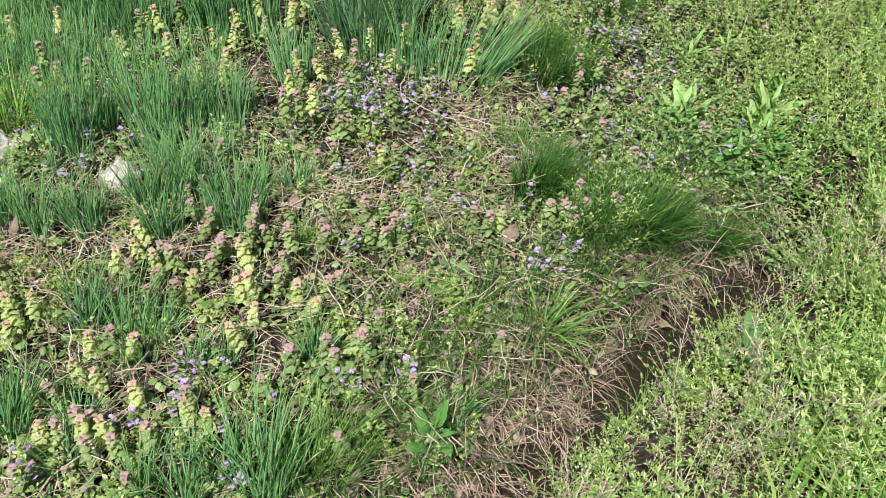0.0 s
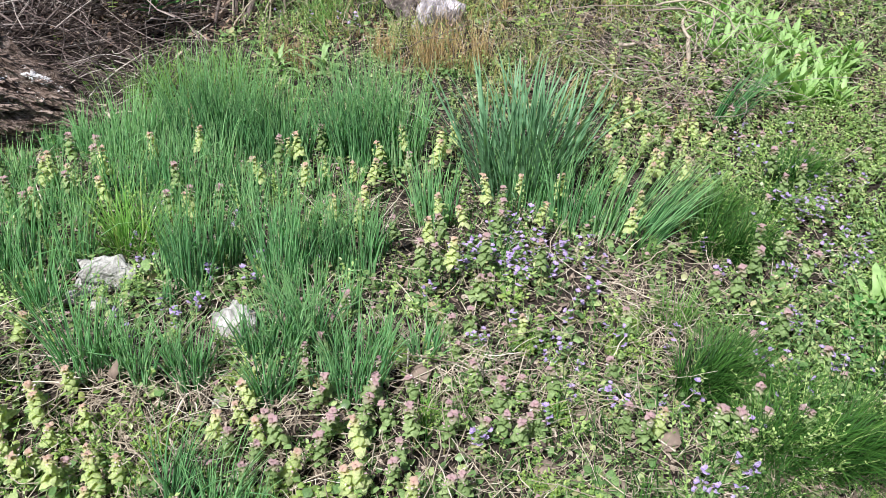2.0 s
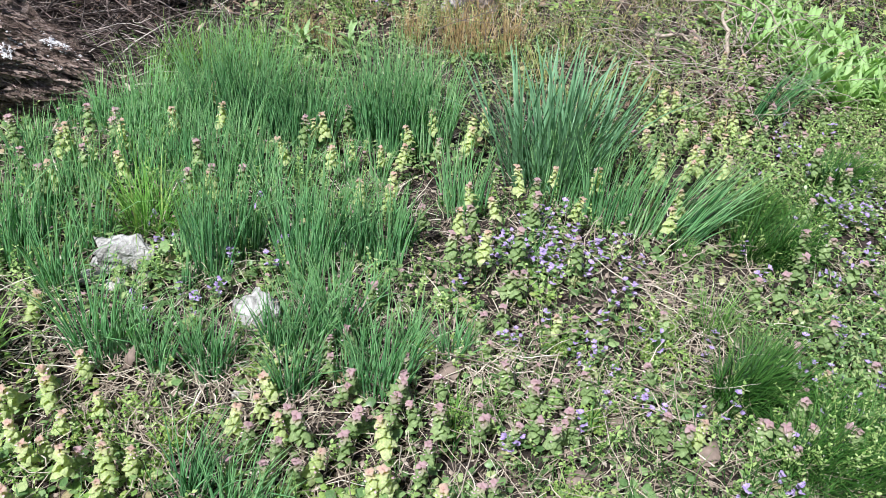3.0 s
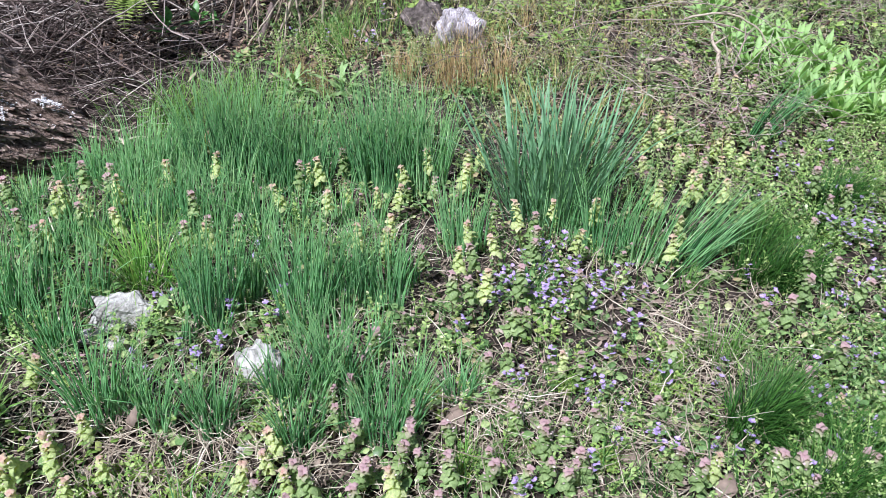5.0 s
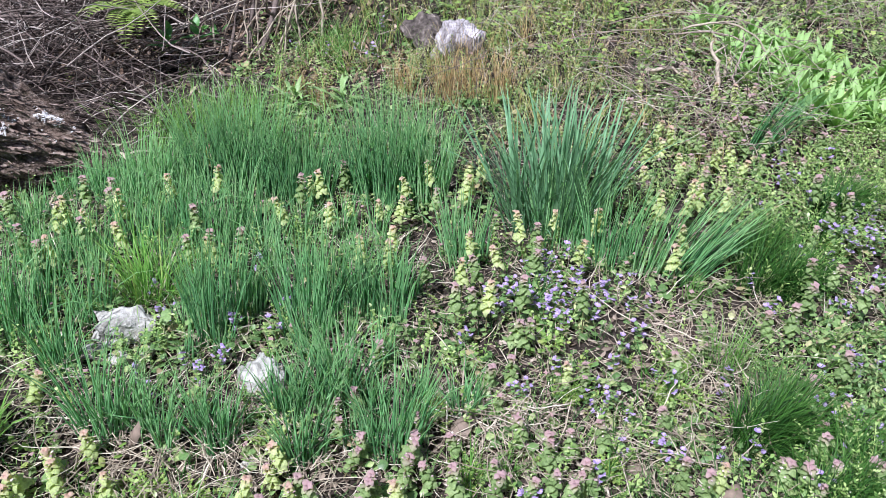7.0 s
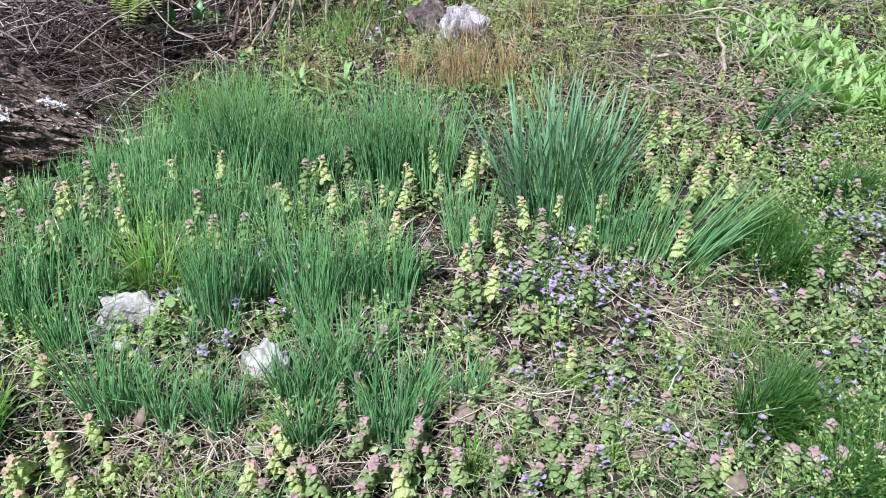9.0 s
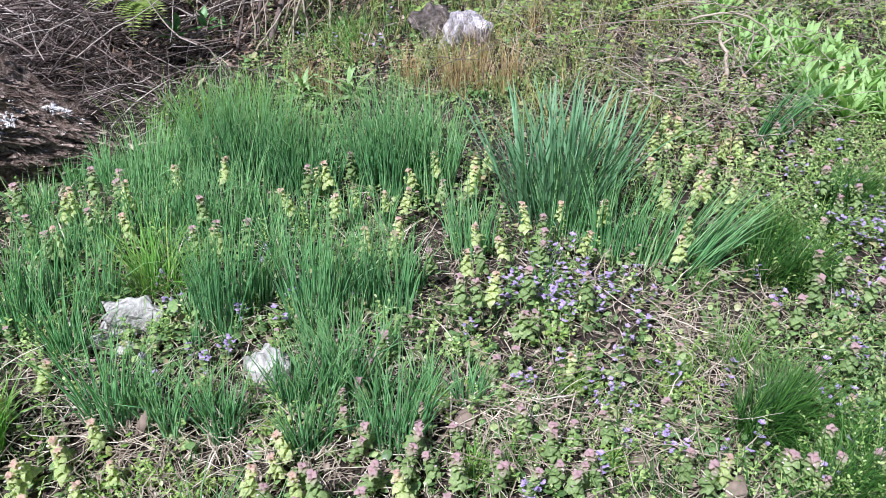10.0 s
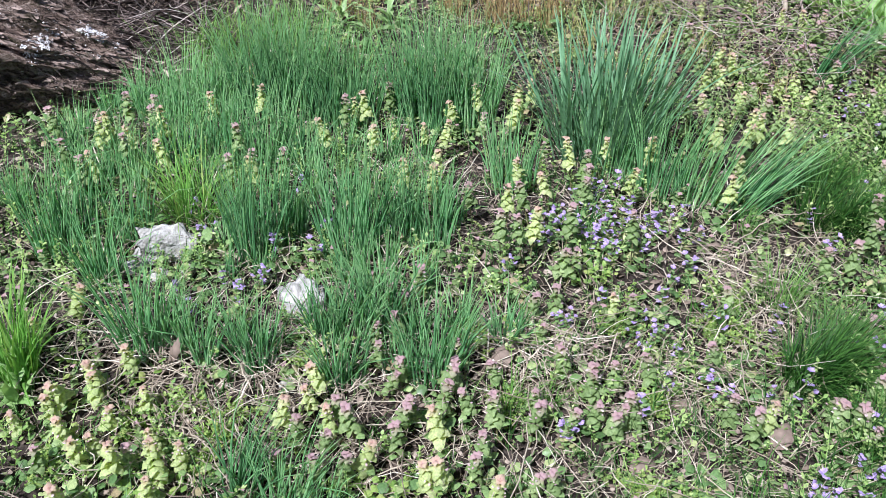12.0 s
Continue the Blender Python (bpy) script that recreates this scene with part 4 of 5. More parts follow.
GREEN_NETTLES_C = [
    (-1.1, 2.15), (0.39, 2.15), (-1.46, 2.16), (-0.36, 2.16), (-0.51, 2.17), (-1.04, 2.18), (-1.69, 2.2), (-0.26, 2.25),
    (-0.23, 2.25), (-1.18, 2.26), (0.43, 2.26), (-1.4, 2.32), (-1.55, 2.33), (-0.26, 2.36), (-1.5, 2.37), (-0.96, 2.46),
    (-0.57, 2.5), (-0.85, 2.59), (0.08, 2.64), (-1.31, 2.67), (0.23, 2.67), (0.19, 2.7), (-0.83, 2.72), (-0.0, 2.72),
    (-0.02, 2.76), (0.1, 2.76), (0.22, 2.8), (0.66, 2.85), (0.59, 2.87), (0.19, 2.91), (0.54, 2.93), (0.41, 2.94),
    (0.37, 3.02), (0.27, 3.05), (0.49, 3.06), (0.18, 3.07), (0.03, 3.08), (0.6, 3.08), (-0.03, 3.11), (0.31, 3.11),
    (0.45, 3.11), (0.67, 3.13), (0.41, 3.18), (0.0, 3.22),
]
GREEN_NETTLES_D = [
    (0.08, 3.25), (0.39, 3.3), (0.01, 3.4), (0.43, 3.4), (0.07, 3.48), (0.13, 3.54), (0.21, 3.71), (0.25, 3.76),
    (0.43, 1.74), (0.49, 1.79), (0.4, 1.8), (0.51, 1.72), (0.46, 1.88), (0.36, 1.66), (0.47, 2.5), (0.5, 2.36), (0.45, 2.3), (0.62, 1.88), (0.56, 1.94),
]


def nettle_meshes(tall, tiers, mat, seed):
    """A stalk with a few stalked leaves and, at its top, a spire of drooping leaves in crossed pairs."""
    global rng
    kept, rng = rng, np.random.default_rng(seed)
    stem, spire, head, low = Soup(), Soup(), Soup(), []
    p, _ = arcs(np.array([[0, 0, -0.01]]), u(0, 6, 1), np.array([tall + 0.01]), u(0, 0.16, 1), u(-0.15, 0.15, 1), 7)
    stem.add(*tubes(p, np.linspace(0.0019, 0.0013, 7)[None], 4))
    spine = lambda q: np.array([np.interp(q, np.linspace(0, 1, 7), p[0, :, i]) for i in range(3)]).T  # noqa: E731
    az0 = u(0, 6, 1)[0]
    for i, q in enumerate((0.2, 0.42)):
        az = az0 + i * math.pi / 2 + np.array([0, math.pi]) + rng.normal(0, 0.3, 2)
        pp, ss = arcs(np.repeat(spine(np.array([q])), 2, 0), az, np.full(2, 0.013), np.full(2, 0.9), np.full(2, 0.3), 3)
        stem.add(*tubes(pp, np.full((2, 3), 0.0006), 3))
        for j in range(2):
            ln = u(0.013, 0.02, 1)
            low.append(Soup().add(*leaves(pp[j, -1:], az[j:j + 1], ln, ln * 0.95, np.array([1.2]), u(0.2, 0.6, 1), "heart", 6, 0.2)).mesh("nettle_leaf", M_IVY))
    span = 0.0084 * tiers
    for i in range(tiers):
        j = i / (tiers - 1)
        q = 1 - span * (1 - j) / tall
        big = (0.0255 - 0.0125 * j**1.3) * rng.uniform(0.9, 1.1)
        n = 3 if j < 0.8 else 4
        az = az0 + i * 1.05 + np.arange(n) * 2 * math.pi / n + rng.normal(0, 0.25, n)
        ln = big * u(0.85, 1.12, n)
        v, f, t = leaves(np.repeat(spine(np.array([q])), n, 0), az, ln, ln * u(0.75, 0.95, n), u(1.15, 1.55, n) - 0.45 * j**2, u(1.05, 1.6, n), "heart", 6, 0.4, False, 0.3)
        spire.add(v + rng.normal(0, 0.0007, v.shape), f, np.full(len(t), 0.55 + 0.5 * j) - 0.08 * t)
        if 0.3 < j < 0.9:
            m = int(rng.integers(1, 4))
            az = u(0, 6.3, m)
            b = np.repeat(spine(np.array([q])), m, 0) + np.stack([np.cos(az), np.sin(az), 0 * az], -1) * big * 0.4 + [0, 0, 0.003]
            head.add(*leaves(b, az, u(0.006, 0.01, m), u(0.004, 0.006, m), u(0.5, 1.1, m), u(0.3, 0.9, m), "spoon", 4, 0.5))
    rng = kept
    return stem.mesh("nettle_stem", M_NET_STEM), spire.mesh("nettle_spire", mat), head.mesh("nettle_flowers", M_PINK), low


def nettle(x, y, tall, tiers, yellow, seed):
    label = "yellow-green dead nettle with a pinkish leaf top" if yellow else "green dead nettle with purple-tinged top and pink flowers"
    ob = thing("dead_nettle", x, y, label, "dead nettle", "dead nettles")
    st, sp, hd, low = nettle_meshes(tall, tiers, M_NET_YELLOW if yellow else M_NET_GREEN, seed)
    stem = part("stem", st, ob)
    part("flower_whorl", hd, part("leaf_spire", sp, ob), "small pink flowers")
    for me in low:
        part("leaf", me, stem)
    return ob


def place_nettles():
    kinds = {}
    spots = [(x, y, True) for x, y in PALE_NETTLES_A + PALE_NETTLES_B + PALE_NETTLES_C]
    spots += [(x, y, False) for x, y in GREEN_NETTLES_A + GREEN_NETTLES_B + GREEN_NETTLES_C + GREEN_NETTLES_D]
    spots += [(float(a), float(b), bool(c < 0.35)) for a, b, c in zip(u(0.0, 0.75, 26), u(2.85, 3.6, 26), u(0, 1, 26))]
    spots += [(float(a), float(b), False) for a, b in zip(u(0.5, 1.2, 14), u(2.0, 2.95, 14))]
    for i, (x, y, pale) in enumerate(spots):
        high = 2.0 < y < 2.85
        have = kinds.setdefault((pale, high), [])
        if len(have) < 8:
            ob = nettle(x, y, rng.uniform(0.145, 0.165) if high else rng.uniform(0.095, 0.115), int(rng.integers(7, 9) if high else rng.integers(6, 8)), pale, 100 + i)
            have.append(ob)
            ob.rotation_euler[2] = rng.uniform(0, 6.3)
        else:
            copy_thing(have[int(rng.integers(8))], pose(x, y, float(ground_z(x, y)), rng.normal(0, 8), rng.normal(0, 8), rng.uniform(0, 360)) @ Matrix.Scale(rng.uniform(0.82, 1.12), 4))


place_nettles()

# ---- violet-flowered sprigs ----


VIOLETS_A = [
    (-0.29, 2.16), (-0.25, 2.11), (-0.2, 2.23), (-0.18, 2.17), (-0.21, 2.1), (-0.17, 2.09), (-0.16, 2.19), (-0.24, 2.22), (-0.26, 2.3),
    (-0.33, 2.15), (-0.34, 2.1), (-0.19, 2.36), (-0.23, 2.31), (-0.2, 2.28), (-0.15, 2.24), (-0.04, 2.22), (-0.03, 2.26), (0.02, 2.08),
    (-0.07, 2.16), (0.0, 2.16), (-0.06, 2.21), (-0.23, 1.84), (-0.21, 1.82), (-0.41, 1.97), (-0.08, 1.84), (-0.05, 1.83), (-0.02, 1.87),
    (0.11, 1.94), (0.23, 1.96), (0.32, 2.29), (0.33, 2.24), (0.48, 2.41), (0.53, 2.33), (0.58, 2.39), (0.54, 2.63), (0.55, 2.58),
    (0.66, 2.69), (0.63, 2.75), (0.7, 2.75), (0.7, 2.65), (0.68, 2.88), (0.72, 2.86), (0.45, 2.95), (0.49, 2.91), (0.6, 3.03),
]
VIOLETS_B = [
    (0.4, 1.95), (0.41, 1.92), (0.28, 1.79), (0.07, 1.74), (0.21, 1.77), (-0.3, 2.24), (-0.3, 2.2), (-0.15, 2.05), (-0.13, 2.14),
    (-0.09, 2.12), (-0.93, 1.81), (-0.92, 1.77), (-0.95, 1.74), (-0.82, 2.01), (-0.82, 1.91), (-1.07, 1.7), (-0.71, 2.03), (-1.13, 1.94),
    (-0.91, 1.92),
]
VIOLETS_RIGHT_A = [
    (-0.46, 1.17), (-0.5, 1.15), (-0.42, 1.15), (-0.46, 1.12), (-0.38, 1.02), (-0.5, 1.04), (-0.58, 1.04), (-0.7, 0.89), (-0.35, 0.87),
    (-0.15, 1.16), (-0.05, 1.19), (-0.2, 1.56), (-0.18, 1.55), (-0.29, 1.11), (0.34, 1.52), (0.64, 2.44), (0.65, 2.27), (0.82, 2.1),
    (0.86, 2.04), (0.78, 2.03), (0.68, 2.36), (0.76, 2.5), (0.94, 2.1), (0.97, 1.95), (0.54, 2.08), (0.49, 2.15), (0.68, 1.58),
    (0.66, 2.78), (0.71, 2.69), (0.83, 2.68), (0.58, 2.55),
    (0.4, 1.71), (0.45, 1.76), (0.5, 1.86), (0.36, 1.6), (0.29, 1.56), (0.5, 1.95), (0.6, 1.96), (0.7, 1.98), (0.8, 2.36), (0.9, 2.3),
]


def violet_meshes(tall, seed):
    global rng
    kept, rng = rng, np.random.default_rng(seed)
    stem, leaf, bloom = Soup(), Soup(), []
    p, _ = arcs(np.array([[0, 0, -0.01]]), u(0, 6, 1), np.array([tall]), u(0.05, 0.4, 1), u(-0.3, 0.3, 1), 7)
    stem.add(*tubes(p, np.full((1, 7), 0.0009), 3))
    for i in range(1, 7):
        az = i * math.pi / 2 + np.array([0, math.pi]) + rng.normal(0, 0.3, 2)
        ln = np.full(2, 0.0165 - 0.0013 * i) * u(0.8, 1.2, 2)
        leaf.add(*leaves(np.repeat(p[:, i], 2, 0), az, ln, ln * 1.05, u(1.0, 1.4, 2), u(0, 0.5, 2), "round", 5, 0.25))
        if i >= 3:
            for _ in range(1):
                a = rng.uniform(0, 6.3)
                c = p[0, i] + np.array([math.cos(a), math.sin(a), 0.5]) * 0.009
                m = 4
                aa = a + np.array([-1.0, -0.35, 0.35, 1.0])
                bloom.append(Soup().add(*leaves(np.repeat(c[None], m, 0), aa, u(0.009, 0.0125, m), u(0.006, 0.009, m), u(0.5, 1.2, m), u(0.2, 0.6, m), "spoon", 4, 0.4)).mesh("violet_flower", M_VIOLET))
    rng = kept
    return stem.mesh("sprig_stem", M_NET_STEM), leaf.mesh("sprig_leaves", M_IVY), bloom


def place_violets():
    made = []
    spots = []
    for x, y in VIOLETS_A + VIOLETS_B + VIOLETS_RIGHT_A:
        spots += [(x, y)] + [(x + rng.normal(0, 0.03), y + rng.normal(0, 0.03)) for _ in range(int(rng.integers(0, 2)))]
    for cx, cy, sx, sy, n in ((-0.17, 2.2, 0.07, 0.06, 5), (0.6, 2.6, 0.14, 0.16, 22), (0.8, 2.25, 0.16, 0.17, 24), (0.52, 1.98, 0.12, 0.12, 8), (-0.05, 1.75, 0.25, 0.2, 8), (-1.2, 2.3, 0.3, 0.2, 5), (-1.05, 3.6, 0.15, 0.1, 6)):
        spots += list(zip(rng.normal(cx, sx, n), rng.normal(cy, sy, n)))
    for i, (x, y) in enumerate(spots):
        x, y = float(x), float(y)
        if abs(across(x, y)) < 0.12:
            continue
        if len(made) < 9:
            ob = thing("violet_sprig", x, y, "small creeping sprig with violet-blue flowers", "ground ivy", "violet-flowered sprigs")
            st, lf, bl = violet_meshes(rng.uniform(0.06, 0.095), 500 + i)
            stem = part("stem", st, ob)
            part("foliage", lf, ob)
            for me in bl:
                part("flower", me, stem, "violet-blue flower")
            made.append(ob)
        else:
            copy_thing(made[int(rng.integers(9))], pose(x, y, float(ground_z(x, y)), rng.normal(0, 9), rng.normal(0, 9), rng.uniform(0, 360)) @ Matrix.Scale(rng.uniform(0.8, 1.15), 4))


place_violets()

# ---- leafy plants ----


def leaf_mesh(name, mat, length, width, kind, bend, fold=0.3, k=9, wave=0.0):
    p, side = arcs(np.zeros((1, 3)), np.array([0.0]), np.array([length]), np.array([0.25]), np.array([bend]), k)
    v, f, t = ribbons(p, side, 0.5 * width * leaf_shape(kind, k)[None], fold)
    if wave:
        v = v + rng.normal(0, wave, v.shape)
    return Soup().add(v, f, t).mesh(name, mat)


LUSH = [leaf_mesh("lush_leaf", M_LUSH, rng.uniform(0.085, 0.13), rng.uniform(0.019, 0.027), "oval", b, 0.4, 9, 0.0018) for b in (0.2, 0.45, 0.7, 1.0, 0.3)]

REED = [leaf_mesh("weed_leaf", M_BLADE, rng.uniform(0.08, 0.12), rng.uniform(0.016, 0.024), "oval", b, 0.35, 7, 0.0014) for b in (0.3, 0.6, 0.9, 1.2)]


def leafy_plant(x, y, n, spread, size, label, category, group, meshes, sink=0.0):
    ob = thing("leafy_plant", x, y, label, category, group, rng.uniform(0, 360), sink)
    for i in range(n):
        lf = part("leaf", meshes[int(rng.integers(len(meshes)))], ob)
        q = (i + 0.5) / n
        lf.matrix_basis = pose(rng.normal(0, 0.012), rng.normal(0, 0.012), q * 0.05, 0, 0, i * 137.5) @ pose(0, 0, 0, 0, spread * (1 - q) * rng.uniform(0.7, 1.3), 0) @ Matrix.Scale(size * rng.uniform(0.75, 1.2), 4)
    return ob


for x, y in ((0.28, 3.97), (0.4, 3.78), (0.48, 3.74), (0.57, 3.65), (0.65, 3.59), (0.71, 3.51), (0.77, 3.39), (0.81, 3.28), (0.42, 3.56), (0.36, 3.67), (0.51, 3.5), (0.58, 3.43), (0.63, 3.33), (0.69, 3.28), (0.53, 3.82), (0.61, 3.78), (0.7, 3.67), (0.77, 3.52), (0.84, 3.47), (0.91, 3.61), (0.32, 4.04), (0.47, 3.89), (0.56, 3.7)):
    sz = rng.uniform(1.0, 1.25)
    leafy_plant(x, y, 30, 40, sz * 0.85, "bright lime-green leafy plant with spoon-shaped leaves", "leafy plant", "lush leafy plants", LUSH)
for x, y, sz in ((0.74, 2.24, 1.0), (0.79, 2.27, 0.85), (1.02, 2.24, 0.95), (1.06, 2.3, 0.85), (0.99, 2.19, 0.6), (0.85, 2.6, 0.6), (1.0, 2.66, 0.6)):
    leafy_plant(x, y, 15, 62, sz, "light green leafy plant with narrow leaves near the ditch", "leafy plant", "leafy plants near the ditch", LUSH)
for i in range(15):
    leafy_plant(float(rng.uniform(0.78, 1.3)), float(rng.uniform(1.98, 2.45)), 15, 55, float(rng.uniform(0.5, 0.75)), "mid-green leafy weed with narrow leaves", "leafy plant", "leafy weeds on the far side", REED)
DOCK = [leaf_mesh("dock_leaf", M_DOCK, rng.uniform(0.09, 0.12), rng.uniform(0.042, 0.054), "oval", b, 0.25, 9, 0.001) for b in (0.4, 0.7, 1.0)]
BACKLEAF = [leaf_mesh("long_leaf", M_WAN, rng.uniform(0.14, 0.2), rng.uniform(0.028, 0.04), "oval", b, 0.3, 11, 0.0026) for b in (0.6, 1.0, 1.5)]
leafy_plant(0.03, 1.06, 11, 74, 0.66, "low rosette of broad green leaves beside the ditch", "rosette", "", DOCK, -0.02)
leafy_plant(-1.2, 3.17, 16, 78, 0.62, "pale green broad-leaved weed behind the onion grass", "leafy plant", "", BACKLEAF)
leafy_plant(-1.03, 3.22, 17, 80, 0.66, "pale green broad-leaved weed behind the onion grass", "leafy plant", "", BACKLEAF)
leafy_plant(-1.78, 3.36, 12, 62, 0.6, "broad-leaved green weed at the edge of the brush", "leafy plant", "", DOCK, -0.12)
leafy_plant(-1.68, 3.42, 10, 62, 0.55, "broad-leaved green weed at the edge of the brush", "leafy plant", "", DOCK, -0.13)
leafy_plant(-1.27, 1.37, 14, 62, 0.85, "low rosette of light green leaves beside a grass tuft", "rosette", "", LUSH)
leafy_plant(-1.72, 3.68, 6, 60, 0.6, "broad-leaved green weed at the edge of the brush", "leafy plant", "", DOCK)
leafy_plant(0.72, 1.25, 3, 25, 1.0, "broad dock leaves standing in the chickweed", "leafy plant", "", DOCK)
leafy_plant(0.94, 1.2, 3, 40, 0.9, "broad dock leaves standing in the chickweed", "leafy plant", "", DOCK)


def build_fern():
    ob = thing("fern", -1.86, 3.3, "yellow-green fern hanging over the brush", "fern")
    for i in range(14):
        ln = rng.uniform(0.16, 0.25)
        p, side = arcs(np.zeros((1, 3)), np.array([0.0]), np.array([ln]), np.array([rng.uniform(0.7, 1.3)]), np.array([rng.uniform(1.1, 1.8)]), 16)
        s = Soup().add(*tubes(p, np.linspace(0.0015, 0.0005, 16)[None], 3))
        for sg in (-1, 1):
            n = 15
            ln2 = 0.036 * np.sin(np.linspace(0.35, 3.0, n)) + 0.006
            s.add(*leaves(p[0, 1:], np.full(n, sg * 1.25), ln2, ln2 * 0.42, np.full(n, 1.45), np.full(n, 0.3), "oval", 4, 0.2))
        fr = part("frond", s.mesh("frond", M_FERN), ob)
        fr.location[2] = 0.28
        fr.rotation_euler[2] = -2.6 + 0.42 * i + rng.normal(0, 0.15)


build_fern()

# ---- dead leaves ----


def dead_leaf(x, y, length, width, turn, curl, label, lean=1.3, lift=0.02):
    k = 9
    p, side = arcs(np.zeros((1, 3)), np.array([0.0]), np.array([length]), np.array([lean]), np.array([curl]), k)
    v, f, t = ribbons(p, side, 0.5 * width * leaf_shape("oval", k)[None], 0.55)
    v = v + rng.normal(0, 0.0012, v.shape)
    ob = new("dead_leaf", Soup().add(v, f, t).mesh("dead_leaf", M_DEAD))
    ob.matrix_basis = pose(x, y, float(ground_z(x, y)) + lift, rng.normal(0, 12), rng.normal(0, 8), turn)
    return tagged(ob, label, "dead leaf", "fallen dead leaves")


for x, y, ln, wd, tn, cu, le in ((-1.0, 1.52, 0.065, 0.022, 80, -0.4, 0.5), (-0.36, 1.67, 0.085, 0.05, 60, 0.8, 0.7), (0.11, 2.2, 0.06, 0.03, 200, 0.6, 1.2), (0.06, 1.7, 0.09, 0.035, 160, 0.6, 1.4), (0.2, 1.63, 0.07, 0.04, 70, 0.7, 1.2), (-0.07, 1.52, 0.06, 0.04, 30, 0.8, 1.2), (-0.05, 1.6, 0.05, 0.035, 210, 0.7, 1.2), (0.54, 1.5, 0.07, 0.04, 40, 0.8, 1.2), (-0.55, 1.71, 0.05, 0.03, 100, 0.7, 1.2),
                                 (0.57, 1.68, 0.08, 0.04, 20, 0.5, 1.3), (0.62, 1.72, 0.06, 0.035, 100, 0.7, 1.3), (0.45, 1.4, 0.06, 0.035, 70, 0.8, 1.1), (-0.05, 0.97, 0.045, 0.035, 30, 0.5, 1.2),
                                 (-0.13, 0.9, 0.07, 0.025, 80, 0.4, 1.3), (-0.1, 1.1, 0.05, 0.04, 200, 0.5, 1.3), (0.35, 1.55, 0.05, 0.03, 120, 0.7, 1.2), (0.02, 2.0, 0.05, 0.025, 20, 0.6, 1.3), (-0.25, 1.35, 0.045, 0.03, 250, 0.5, 1.3), (-1.12, 1.5, 0.05, 0.03, 10, 0.5, 1.4)):
    dead_leaf(x, y, ln, wd, tn, cu, "curled brown dead leaf lying among weeds", le)

# ---- carpets of small plants and litter ----


def sprig_ivy():
    s, n = Soup(), int(rng.integers(3, 6))
    az = u(0, 6.3, n)
    p, side = arcs(np.zeros((n, 3)) + rng.normal(0, 0.006, (n, 3)) * [1, 1, 0], az, u(0.012, 0.035, n), u(0.2, 0.8, n), u(0, 0.6, n), 3)
    s.add(*ribbons(p, side, np.full((n, 3), 0.0006), flat=True))
    ln = u(0.01, 0.019, n)
    s.add(*leaves(p[:, -1], az, ln, ln * u(0.95, 1.15, n), u(1.0, 1.6, n), u(0, 0.5, n), "round", 4, 0.2, False, 0.3))
    return s.arrays()


def sprig_chick(tall=0.07, big=0.011, pairs=7, wide=0.6):
    s = Soup()
    p, side = arcs(np.zeros((1, 3)), u(0, 6, 1), np.array([tall]) * u(0.7, 1.3, 1), u(0.1, 0.7, 1), u(-0.4, 0.5, 1), pairs + 1)
    s.add(*ribbons(p, side, np.full((1, pairs + 1), 0.0006), flat=True))
    n = 2 * pairs
    az = np.repeat(np.arange(pairs) * math.pi / 2, 2) + np.tile([0, math.pi], pairs) + rng.normal(0, 0.3, n)
    ln = big * u(0.7, 1.25, n) * np.repeat(np.linspace(1, 0.75, pairs), 2)
    s.add(*leaves(np.repeat(p[0, 1:], 2, 0), az, ln, ln * wide * u(0.85, 1.15, n), u(0.7, 1.3, n), u(0, 0.6, n), "oval", 4, 0.25, True, 0.25))
    return s.arrays()


def sprig_whorl(tall, nodes=5, per=6):
    """An upright stem with rings of narrow leaves, closest at the tip."""
    s = Soup()
    p, side = arcs(np.zeros((1, 3)), u(0, 6, 1), np.array([tall]), u(0.05, 0.5, 1), u(-0.3, 0.5, 1), nodes + 1)
    s.add(*ribbons(p, side, np.full((1, nodes + 1), 0.0007), flat=True))
    n = nodes * per
    az = np.tile(np.arange(per) * 2 * math.pi / per, nodes) + rng.normal(0, 0.25, n)
    ln = u(0.008, 0.0135, n) * np.repeat(np.linspace(1.1, 0.75, nodes), per)
    s.add(*leaves(np.repeat(p[0, 1:], per, 0), az, ln, ln * u(0.26, 0.42, n), u(0.6, 1.2, n), u(0, 0.5, n), "oval", 3, 0.2, True, 0.2))
    return s.arrays()


def sprig_lime():
    s = Soup()
    for _ in range(4):
        p, side = arcs(np.zeros((1, 3)), u(0, 6, 1), u(0.025, 0.05, 1), u(0.1, 0.8, 1), u(0, 0.6, 1), 8)
        n = 14
        az = u(0, 6.3, n)
        ln = u(0.004, 0.008, n)
        s.add(*leaves(np.repeat(p[0, 1:], 2, 0), az, ln, ln * 0.6, u(0.5, 1.3, n), u(0, 0.5, n), "oval", 3, 0.2, True))
    return s.arrays()


def sprig_grass(tall=0.08, n=7, w=0.0009):
    s = Soup()
    p, side = arcs(rng.normal(0, 0.008, (n, 3)) * [1, 1, 0], u(0, 6.3, n), tall * u(0.5, 1.3, n), np.abs(rng.normal(0.2, 0.2, n)), u(0.1, 1.1, n), 4)
    s.add(*ribbons(p, side, w * u(0.7, 1.3, n)[:, None] * np.array([[1, 1, 0.75, 0.1]]), 0.3))
    return s.arrays()


